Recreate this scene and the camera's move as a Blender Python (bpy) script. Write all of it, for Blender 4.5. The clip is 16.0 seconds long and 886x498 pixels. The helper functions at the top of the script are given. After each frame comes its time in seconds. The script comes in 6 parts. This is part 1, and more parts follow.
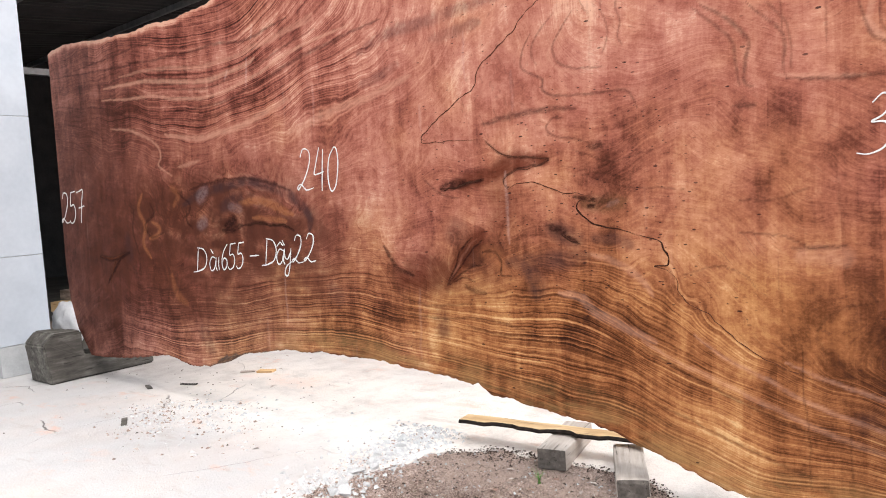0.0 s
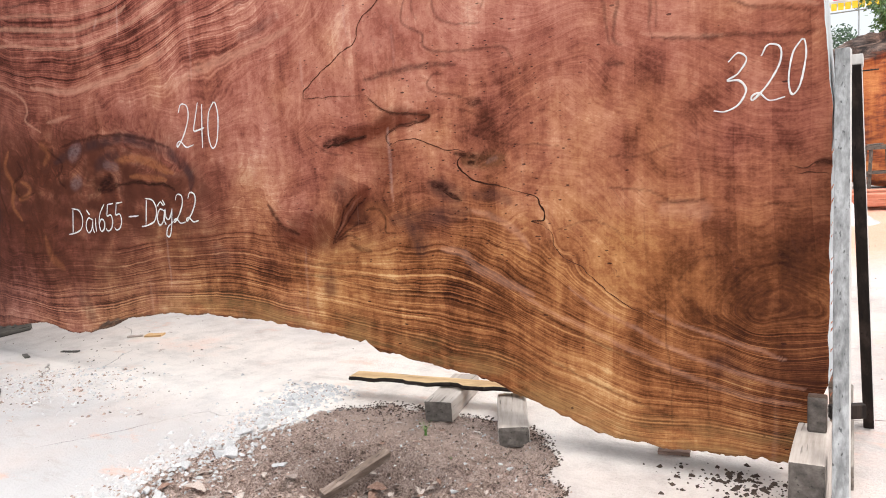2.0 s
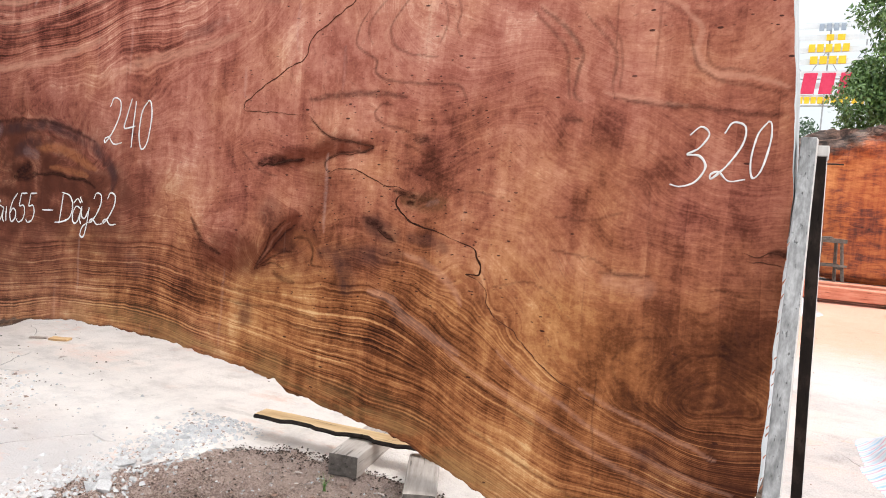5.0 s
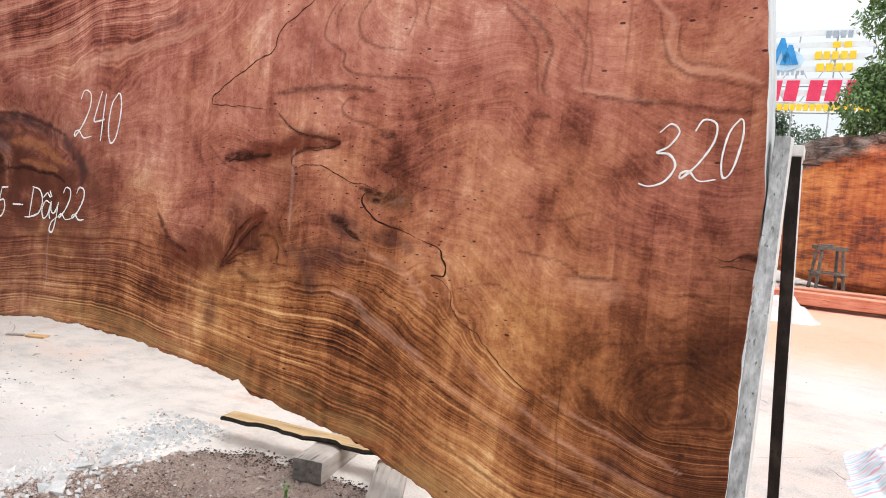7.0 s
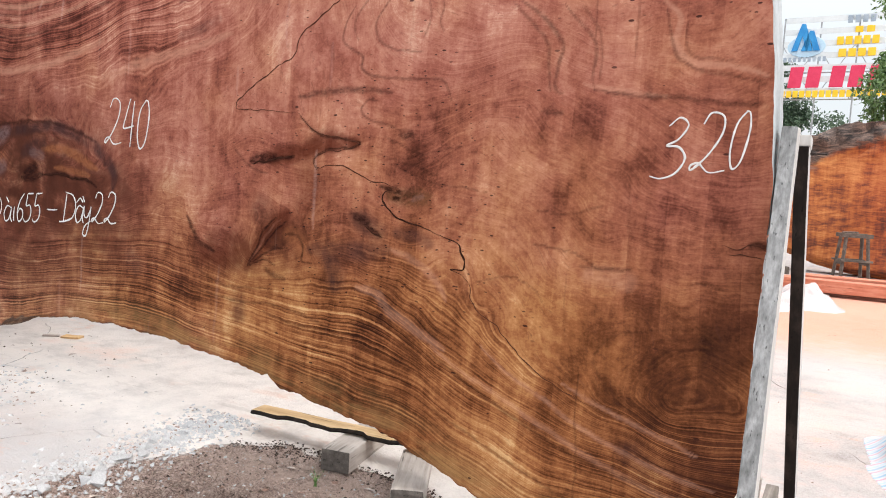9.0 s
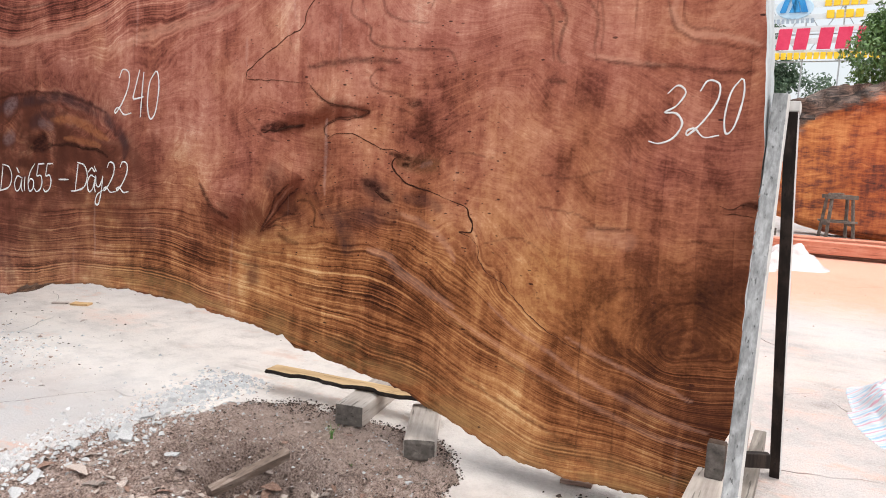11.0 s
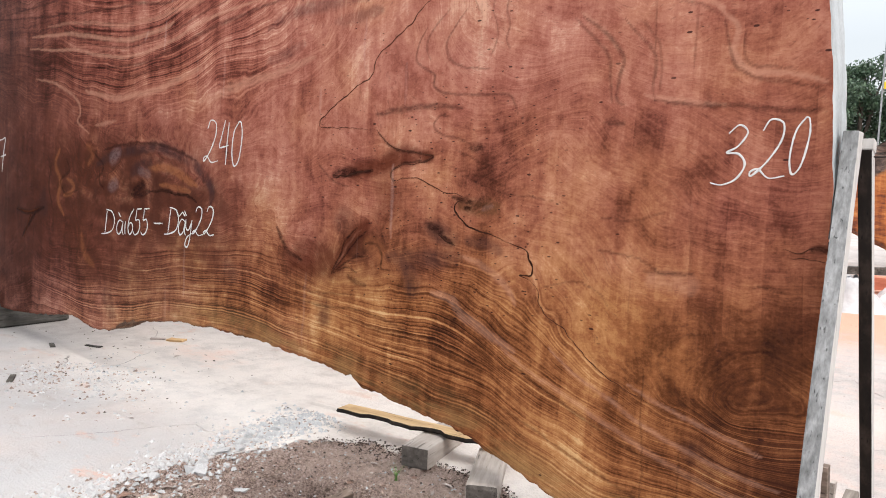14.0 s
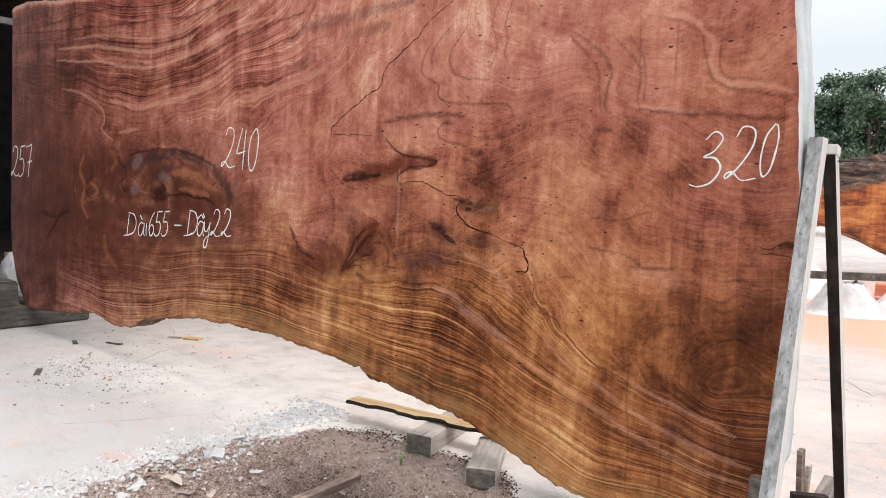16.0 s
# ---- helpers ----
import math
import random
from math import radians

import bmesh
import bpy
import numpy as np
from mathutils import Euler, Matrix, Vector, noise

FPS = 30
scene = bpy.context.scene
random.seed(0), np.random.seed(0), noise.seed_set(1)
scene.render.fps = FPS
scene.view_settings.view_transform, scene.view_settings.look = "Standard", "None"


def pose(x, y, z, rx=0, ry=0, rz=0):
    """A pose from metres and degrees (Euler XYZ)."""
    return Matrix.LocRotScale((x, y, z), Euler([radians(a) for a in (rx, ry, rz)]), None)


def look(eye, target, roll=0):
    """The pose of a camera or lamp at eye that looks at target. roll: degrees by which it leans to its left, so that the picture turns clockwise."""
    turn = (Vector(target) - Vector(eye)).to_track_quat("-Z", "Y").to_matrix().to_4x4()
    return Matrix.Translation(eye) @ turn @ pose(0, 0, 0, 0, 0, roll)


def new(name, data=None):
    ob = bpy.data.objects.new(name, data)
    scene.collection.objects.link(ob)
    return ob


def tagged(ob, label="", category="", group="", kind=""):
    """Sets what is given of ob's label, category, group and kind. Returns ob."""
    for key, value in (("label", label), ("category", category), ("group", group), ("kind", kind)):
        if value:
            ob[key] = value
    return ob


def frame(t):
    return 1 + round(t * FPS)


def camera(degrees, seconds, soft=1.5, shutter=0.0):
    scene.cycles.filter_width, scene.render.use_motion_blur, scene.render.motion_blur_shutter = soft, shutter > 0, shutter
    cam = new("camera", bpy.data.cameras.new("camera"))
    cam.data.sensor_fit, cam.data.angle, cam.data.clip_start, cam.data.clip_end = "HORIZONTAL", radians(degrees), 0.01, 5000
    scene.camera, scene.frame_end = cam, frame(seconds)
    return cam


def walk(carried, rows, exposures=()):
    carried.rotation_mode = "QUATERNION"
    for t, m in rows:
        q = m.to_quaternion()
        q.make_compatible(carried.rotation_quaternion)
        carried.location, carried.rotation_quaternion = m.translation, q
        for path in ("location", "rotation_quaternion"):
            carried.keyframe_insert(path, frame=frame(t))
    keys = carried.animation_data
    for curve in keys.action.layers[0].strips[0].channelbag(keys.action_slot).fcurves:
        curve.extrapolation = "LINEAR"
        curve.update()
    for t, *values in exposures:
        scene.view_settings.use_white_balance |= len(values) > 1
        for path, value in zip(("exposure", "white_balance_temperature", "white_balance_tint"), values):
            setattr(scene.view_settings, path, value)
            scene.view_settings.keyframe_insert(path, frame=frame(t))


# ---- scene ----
cam = camera(62.2, 16.0, soft=1.0)
PATH = [
    (0.0, 6.587, -2.752, 1.303, 85.99, 3.80, 39.35),
    (0.5, 6.611, -2.724, 1.302, 84.72, 4.43, 35.18),
    (1.0, 6.622, -2.723, 1.306, 83.70, 4.83, 33.05),
    (1.5, 6.641, -2.706, 1.299, 82.86, 4.67, 32.38),
    (2.0, 6.676, -2.690, 1.297, 82.15, 3.96, 32.10),
    (2.5, 6.700, -2.681, 1.287, 81.90, 2.71, 31.70),
    (3.0, 6.718, -2.690, 1.299, 81.98, 1.25, 31.12),
    (3.5, 6.694, -2.669, 1.305, 82.67, -0.49, 30.41),
    (4.0, 6.639, -2.581, 1.309, 83.69, -2.02, 30.04),
    (6.5, 6.693, -2.299, 1.305, 85.25, -4.86, 29.51),
    (7.0, 6.726, -2.272, 1.299, 85.17, -4.67, 30.05),
    (7.5, 6.744, -2.276, 1.305, 85.23, -4.10, 30.81),
    (8.0, 6.767, -2.282, 1.305, 85.35, -3.50, 31.58),
    (10.5, 6.783, -2.489, 1.300, 82.96, -2.61, 31.32),
    (11.0, 6.789, -2.514, 1.302, 82.18, -2.75, 30.66),
    (11.5, 6.852, -2.486, 1.301, 81.68, -3.02, 30.46),
    (12.0, 6.912, -2.455, 1.309, 81.59, -3.18, 31.27),
    (12.5, 6.938, -2.441, 1.309, 81.80, -3.04, 32.70),
    (13.0, 6.929, -2.433, 1.307, 82.42, -2.62, 34.68),
    (13.5, 6.905, -2.437, 1.311, 83.49, -2.25, 36.69),
    (14.0, 6.917, -2.433, 1.331, 84.80, -1.96, 38.29),
    (14.5, 6.974, -2.438, 1.336, 85.85, -1.82, 39.09),
    (15.0, 7.018, -2.475, 1.320, 86.36, -1.93, 39.34),
    (15.5, 7.065, -2.554, 1.306, 86.25, -2.06, 39.27),
    (16.0, 7.086, -2.590, 1.306, 85.45, -2.09, 39.09),
]
walk(cam, [(t, pose(*p)) for t, *p in PATH], [(0.0, 1.0), (1.0, 0.90), (3.0, 0.82), (7.0, 0.74), (12.5, 0.64), (16.0, 0.64)])

# ---- light: a bright hazy sky, the sun veiled and high over the yard ----
SUN_UP, SUN_TURN = radians(60), radians(95)
world = bpy.data.worlds.new("hazy_sky")
scene.world = world
world.use_nodes = True
wt = world.node_tree
sky = wt.nodes.new("ShaderNodeTexSky")
sky.sky_type = "NISHITA"
sky.sun_disc = False
sky.sun_elevation, sky.sun_rotation = SUN_UP, SUN_TURN
sky.air_density, sky.dust_density, sky.ozone_density = 1.0, 5.0, 0.6
veil = wt.nodes.new("ShaderNodeMixRGB")
veil.inputs[0].default_value = 0.8
rise = wt.nodes.new("ShaderNodeSeparateXYZ")
wt.links.new(wt.nodes.new("ShaderNodeTexCoord").outputs["Generated"], rise.inputs[0])
haze = wt.nodes.new("ShaderNodeValToRGB")
haze.color_ramp.elements[0].color = (4.0, 4.2, 4.35, 1)
haze.color_ramp.elements[1].color = (11.6, 11.6, 11.6, 1)
haze.color_ramp.elements[0].position, haze.color_ramp.elements[1].position = 0.18, 0.85
wt.links.new(rise.outputs[2], haze.inputs[0])
wt.links.new(haze.outputs[0], veil.inputs[2])
wt.links.new(sky.outputs[0], veil.inputs[1])
wt.links.new(veil.outputs[0], wt.nodes["Background"].inputs[0])
wt.nodes["Background"].inputs[1].default_value = 0.15
sun = new("sun", bpy.data.lights.new("sun", "SUN"))
sun.data.energy, sun.data.angle, sun.data.color = 1.0, radians(65), (1.0, 0.95, 0.88)
sun.matrix_world = look((math.sin(SUN_TURN), math.cos(SUN_TURN), math.tan(SUN_UP)), (0, 0, 0))


# ---- materials ----
class Nodes:
    """Short hand for building a node material."""

    def __init__(self, name, rough=0.7, metal=0.0):
        self.mat = bpy.data.materials.new(name)
        self.mat.use_nodes = True
        self.t = self.mat.node_tree
        self.b = self.t.nodes["Principled BSDF"]
        self.b.inputs["Roughness"].default_value = rough
        self.b.inputs["Metallic"].default_value = metal
        self.co = self.add("ShaderNodeTexCoord").outputs["Object"]

    def add(self, kind, **props):
        n = self.t.nodes.new(kind)
        for k, v in props.items():
            setattr(n, k, v)
        return n

    def put(self, a, socket):
        if isinstance(a, (int, float)):
            socket.default_value = a
        elif isinstance(a, tuple):
            socket.default_value = (*a, 1) if len(a) == 3 and socket.type == "RGBA" else a
        else:
            self.t.links.new(a, socket)

    def noise(self, scale, detail=3, co=None, stretch=None, rough=0.55, distort=0.0):
        n = self.add("ShaderNodeTexNoise")
        n.inputs["Scale"].default_value, n.inputs["Detail"].default_value = scale, detail
        n.inputs["Roughness"].default_value, n.inputs["Distortion"].default_value = rough, distort
        c = self.co if co is None else co
        if stretch:
            m = self.add("ShaderNodeMapping")
            m.inputs["Scale"].default_value = stretch
            self.put(c, m.inputs["Vector"])
            c = m.outputs[0]
        self.put(c, n.inputs["Vector"])
        return n.outputs["Fac"]

    def noise1(self, w, scale=1.0, detail=2):
        n = self.add("ShaderNodeTexNoise", noise_dimensions="1D")
        n.inputs["Scale"].default_value, n.inputs["Detail"].default_value = scale, detail
        self.put(w, n.inputs["W"])
        return n.outputs["Fac"]

    def voronoi(self, scale, stretch=None, feature="F1", co=None):
        n = self.add("ShaderNodeTexVoronoi", feature=feature)
        n.inputs["Scale"].default_value = scale
        c = self.co if co is None else co
        if stretch:
            m = self.add("ShaderNodeMapping")
            m.inputs["Scale"].default_value = stretch
            self.put(c, m.inputs["Vector"])
            c = m.outputs[0]
        self.put(c, n.inputs["Vector"])
        return n.outputs[0]

    def attr(self, name):
        return self.add("ShaderNodeAttribute", attribute_name=name).outputs["Fac"]

    def rand(self):
        return self.add("ShaderNodeObjectInfo").outputs["Random"]

    def math(self, op, a, b=0.0, c=0.0):
        n = self.add("ShaderNodeMath", operation=op)
        for v, s in zip((a, b, c), n.inputs):
            self.put(v, s)
        return n.outputs[0]

    def span(self, a, lo, hi, out0=0.0, out1=1.0):
        n = self.add("ShaderNodeMapRange", interpolation_type="SMOOTHSTEP")
        for v, s in zip((a, lo, hi, out0, out1), n.inputs):
            self.put(v, s)
        return n.outputs[0]

    def mix(self, f, a, b, kind="MIX"):
        n = self.add("ShaderNodeMixRGB", blend_type=kind)
        for v, s in zip((f, a, b), n.inputs):
            self.put(v, s)
        return n.outputs[0]

    def ramp(self, f, stops):
        n = self.add("ShaderNodeValToRGB")
        e = n.color_ramp.elements
        while len(e) < len(stops):
            e.new(0.5)
        for el, (p, c) in zip(e, stops):
            el.position, el.color = p, (*c, 1)
        self.put(f, n.inputs[0])
        return n.outputs[0]

    def done(self, colour, bump=None, strength=0.3, depth=0.01, rough=None):
        self.put(colour, self.b.inputs["Base Color"])
        if bump is not None:
            n = self.add("ShaderNodeBump")
            n.inputs["Strength"].default_value, n.inputs["Distance"].default_value = strength, depth
            self.put(bump, n.inputs["Height"])
            self.put(n.outputs[0], self.b.inputs["Normal"])
        if rough is not None:
            self.put(rough, self.b.inputs["Roughness"])
        return self.mat


def slab_wood():
    k = Nodes("figured_hardwood", 0.52)
    k.b.inputs["Specular IOR Level"].default_value = 0.12
    k.b.inputs["IOR"].default_value = 1.2
    g, gold, dark, lively, pale, burl, ashen = (k.attr(a) for a in ("grain", "gold", "dark", "lively", "pale", "burl", "ashen"))
    sep = k.add("ShaderNodeSeparateXYZ")
    k.put(k.co, sep.inputs[0])
    px, pz = sep.outputs[0], sep.outputs[2]

    def add(a, b):
        return k.math("ADD", a, b)

    def times(a, b):
        return k.math("MULTIPLY", a, b)

    def swing(a, amount):
        """A pattern as a push to either side."""
        return times(k.math("SUBTRACT", a, 0.5), amount)

    calm = k.span(lively, 0.25, 0.75)
    g2 = add(g, swing(k.noise(2.6, 2), k.span(calm, 0.0, 1.0, 0.14, 0.035)))
    g2 = add(g2, swing(k.noise(11, 2), k.span(calm, 0.0, 1.0, 0.022, 0.010)))
    run = add(px, times(pz, 0.45))

    def fibre(along, across, detail):
        """Streaks drawn out along the grain."""
        c = k.add("ShaderNodeCombineXYZ")
        k.put(times(run, along), c.inputs[0])
        k.put(times(g2, across), c.inputs[1])
        return k.noise(1.0, detail, co=c.outputs[0], rough=0.6)

    def plane(a, b):
        c = k.add("ShaderNodeCombineXYZ")
        k.put(a, c.inputs[0])
        k.put(b, c.inputs[1])
        return c.outputs[0]

    long_fibre, short_fibre, pores = fibre(2.0, 26, 4), fibre(7, 80, 3), fibre(26, 210, 2)
    wide, rings, lines = k.noise1(g2, 8, 2), k.noise1(g2, 40, 2), k.noise1(g2, 125, 2)
    fade = k.span(k.noise(1.3, 3, rough=0.6), 0.35, 0.65, 0.35, 1.0)
    tone = add(0.5, swing(wide, add(times(lively, 0.32), 0.10)))
    tone = add(tone, swing(rings, times(times(lively, 0.62), fade)))
    tone = add(tone, swing(lines, times(add(times(lively, 1.12), 0.03), fade)))
    tone = add(tone, swing(long_fibre, add(times(lively, 0.35), 0.14)))
    tone = add(tone, swing(short_fibre, add(times(lively, 0.30), 0.13)))
    tone = add(tone, swing(k.noise(26, 5, stretch=(1, 1, 1.5), rough=0.7), 0.34))
    tone = add(tone, swing(k.noise(1.5, 5, rough=0.62), 0.85))
    tone = add(tone, swing(k.noise(5.5, 4, stretch=(1.2, 1, 0.8), rough=0.6, distort=0.6), 0.58))
    # tracks of the planer: upright swaths, each a shade of its own that fades up and down
    lane = k.math("FLOOR", add(times(px, 8.3), times(k.noise(0.7, 1), 1.5)))
    tone = add(tone, swing(k.noise(1.0, 3, co=plane(times(lane, 7.31), times(pz, 2.4)), rough=0.5), 0.28))
    tone = add(tone, swing(k.noise(1.0, 4, stretch=(22, 1, 0.5), rough=0.7), 0.26))
    tone = add(tone, swing(k.noise(1.0, 3, stretch=(90, 1, 120), rough=0.7), 0.24))
    tone = add(tone, times(pale, 0.34))
    eddy = k.noise1(k.noise(2.9, 2, rough=0.5, distort=1.4), 8, 3)
    tone = add(tone, swing(eddy, times(burl, 1.25)))
    tone = add(swing(tone, 1.42), 0.49)
    red = k.ramp(tone, [(0.05, (0.032, 0.009, 0.007)), (0.30, (0.128, 0.036, 0.026)), (0.52, (0.275, 0.090, 0.064)), (0.76, (0.41, 0.168, 0.122)), (1.0, (0.58, 0.33, 0.24))])
    yel = k.ramp(tone, [(0.05, (0.032, 0.0115, 0.0065)), (0.30, (0.120, 0.040, 0.015)), (0.52, (0.265, 0.098, 0.037)), (0.76, (0.44, 0.205, 0.082)), (1.0, (0.62, 0.38, 0.18))])
    gf = k.span(add(gold, swing(k.noise(1.9, 4, rough=0.6), 1.3)), 0.0, 1.15)
    col = k.mix(gf, red, yel)
    # greyer towards the left end and along the lower left edge
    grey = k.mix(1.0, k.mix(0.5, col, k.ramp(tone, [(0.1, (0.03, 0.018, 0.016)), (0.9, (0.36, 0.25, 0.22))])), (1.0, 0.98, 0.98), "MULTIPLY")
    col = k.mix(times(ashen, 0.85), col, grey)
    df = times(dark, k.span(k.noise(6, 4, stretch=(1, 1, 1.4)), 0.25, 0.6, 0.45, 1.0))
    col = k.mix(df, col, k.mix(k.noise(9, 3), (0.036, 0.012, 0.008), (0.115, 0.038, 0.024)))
    ragged = k.span(k.noise(22, 4, stretch=(1, 1, 1.2), rough=0.65), 0.30, 0.62, 0.55, 1.0)
    solid = k.span(k.noise(15, 4, rough=0.65), 0.30, 0.58, 0.72, 1.0)
    frayed = k.noise(38, 4, stretch=(0.8, 1, 1.4), rough=0.75)

    fray = k.span(frayed, 0.30, 0.62, 0.42, 1.0)

    def mark(name, amount=1.0):
        """A stroke of the figure, broken up along the fibres."""
        return times(times(k.attr(name), amount), fray)

    def stained(tint, colour, share):
        """The wood's own grain, darkened by a tint and drawn towards one colour."""
        return k.mix(share, k.mix(1.0, col, tint, "MULTIPLY"), colour)
    torn = k.span(k.noise(30, 3, stretch=(1.0, 1, 2.2), rough=0.7), 0.30, 0.60, 0.25, 1.0)
    col = k.mix(times(k.attr("light"), ragged), col, k.mix(short_fibre, (0.46, 0.22, 0.15), (0.60, 0.34, 0.24)))
    col = k.mix(mark("amber", 0.8), col, k.mix(eddy, (0.17, 0.050, 0.020), (0.42, 0.17, 0.075)))
    col = k.mix(times(k.attr("smoke"), k.span(k.noise(8, 4, rough=0.65), 0.30, 0.65, 0.35, 1.0)), col, stained((0.34, 0.36, 0.42), k.mix(short_fibre, (0.034, 0.016, 0.018), (0.105, 0.052, 0.050)), 0.45))
    col = k.mix(mark("moss", 0.9), col, stained((0.42, 0.42, 0.36), k.mix(eddy, (0.035, 0.016, 0.008), (0.18, 0.095, 0.038)), 0.5))
    col = k.mix(times(k.attr("knot"), solid), col, stained((0.38, 0.24, 0.21), k.mix(short_fibre, (0.040, 0.010, 0.006), (0.135, 0.036, 0.019)), 0.6))
    col = k.mix(times(k.attr("grey"), torn), col, (0.25, 0.165, 0.165))
    col = k.mix(mark("ink"), col, stained((0.20, 0.17, 0.17), (0.022, 0.009, 0.008), 0.45))
    # the sapwood's greenish rind over the live edge
    col = k.mix(times(k.attr("rind"), k.span(k.noise(5, 4, stretch=(0.6, 1, 2.5), rough=0.65), 0.35, 0.62, 0.0, 0.6)), col, k.mix(lines, (0.085, 0.048, 0.020), (0.38, 0.235, 0.10)))
    # worm holes and pin knots, drawn out along the board
    flat = plane(px, pz)

    def specks(scale, reach, few, lo, hi, turn):
        v = k.add("ShaderNodeTexVoronoi", voronoi_dimensions="2D")
        v.inputs["Scale"].default_value = scale
        m = k.add("ShaderNodeMapping")
        m.inputs["Scale"].default_value, m.inputs["Rotation"].default_value = (0.55, 1.45, 1), (0, 0, turn)
        k.put(flat, m.inputs["Vector"])
        k.put(m.outputs[0], v.inputs["Vector"])
        rnd = k.add("ShaderNodeSeparateXYZ")
        k.put(v.outputs["Color"], rnd.inputs[0])
        size = times(k.span(rnd.outputs[0], few, 1.0, 0.0, 1.0), reach)
        wob = swing(k.noise(60, 2), reach * 0.8)
        d = k.math("SUBTRACT", add(size, wob), v.outputs["Distance"])
        return times(times(k.span(d, 0.0, reach * 0.30), k.span(rnd.outputs[0], few, few + 0.02)), k.span(k.noise(0.9, 3), lo, hi))
    hole = k.math("MAXIMUM", specks(8, 0.052, 0.58, 0.36, 0.46, 0.10), k.math("MAXIMUM", specks(17, 0.085, 0.45, 0.44, 0.54, 0.25), specks(30, 0.12, 0.42, 0.47, 0.55, -0.1)))
    hole = times(hole, k.attr("wormy"))
    col = k.mix(times(hole, 0.88), col, (0.026, 0.010, 0.010))
    # dusty runs down the face
    dust = times(k.span(k.noise(1.0, 3, stretch=(16, 1, 1.3)), 0.62, 0.78), k.span(k.noise(0.9, 2), 0.42, 0.6))
    col = k.mix(times(dust, 0.16), col, (0.50, 0.34, 0.28))
    col = k.mix(times(k.attr("dust"), torn), col, (0.62, 0.46, 0.42))
    col = k.mix(k.span(pores, 0.58, 0.72, 0.0, 0.30), col, (0.07, 0.027, 0.020))
    h = add(times(lines, 0.35), add(pores, times(hole, -2.5)))
    rough = k.span(add(tone, times(k.noise(30, 2), 0.4)), 0.2, 1.2, 0.40, 0.60)
    return k.done(col, h, 0.16, 0.004, rough)


def bark():
    k = Nodes("bark_edge", 0.85)
    n = k.noise(14, 5, stretch=(1, 1, 1), rough=0.7)
    return k.done(k.ramp(n, [(0.3, (0.03, 0.016, 0.01)), (0.5, (0.12, 0.06, 0.035)), (0.72, (0.34, 0.22, 0.13))]), n, 0.8, 0.02)


def painted_end():
    k = Nodes("end_sealer_paint", 0.6)
    n = k.noise(9, 4, stretch=(1, 1, 0.25))
    s = k.noise(90, 2)
    return k.done(k.ramp(k.math("ADD", n, k.math("MULTIPLY", k.math("SUBTRACT", s, 0.5), 0.3)), [(0.28, (0.26, 0.275, 0.285)), (0.5, (0.40, 0.435, 0.455)), (0.7, (0.50, 0.53, 0.55))]), s, 0.3, 0.003)


def weathered(name, dark, mid, light, along=(1, 1, 14), scale=3.0, rough=0.8, bump=0.4, gloss=0.3):
    """Old sawn timber: long streaks, stains and cracks. along: a small number on the axis of the grain."""
    k = Nodes(name, rough)
    k.b.inputs["Specular IOR Level"].default_value = gloss
    r = k.add("ShaderNodeVectorMath", operation="ADD")
    k.put(k.co, r.inputs[0])
    k.put(k.rand(), r.inputs[1])
    c = r.outputs[0]
    streak = k.noise(scale, 5, co=c, stretch=along, rough=0.65)
    stain = k.noise(5, 4, co=c, rough=0.6)
    f = k.math("ADD", k.math("MULTIPLY", streak, 0.65), k.math("MULTIPLY", stain, 0.35))
    crack = k.span(k.noise(scale * 2.2, 2, co=c, stretch=along), 0.30, 0.36, 1.0, 0.0)
    col = k.ramp(f, [(0.30, dark), (0.5, mid), (0.68, light)])
    col = k.mix(k.math("MULTIPLY", crack, 0.6), col, tuple(v * 0.3 for v in dark))
    return k.done(col, k.math("SUBTRACT", streak, crack), bump, 0.006)


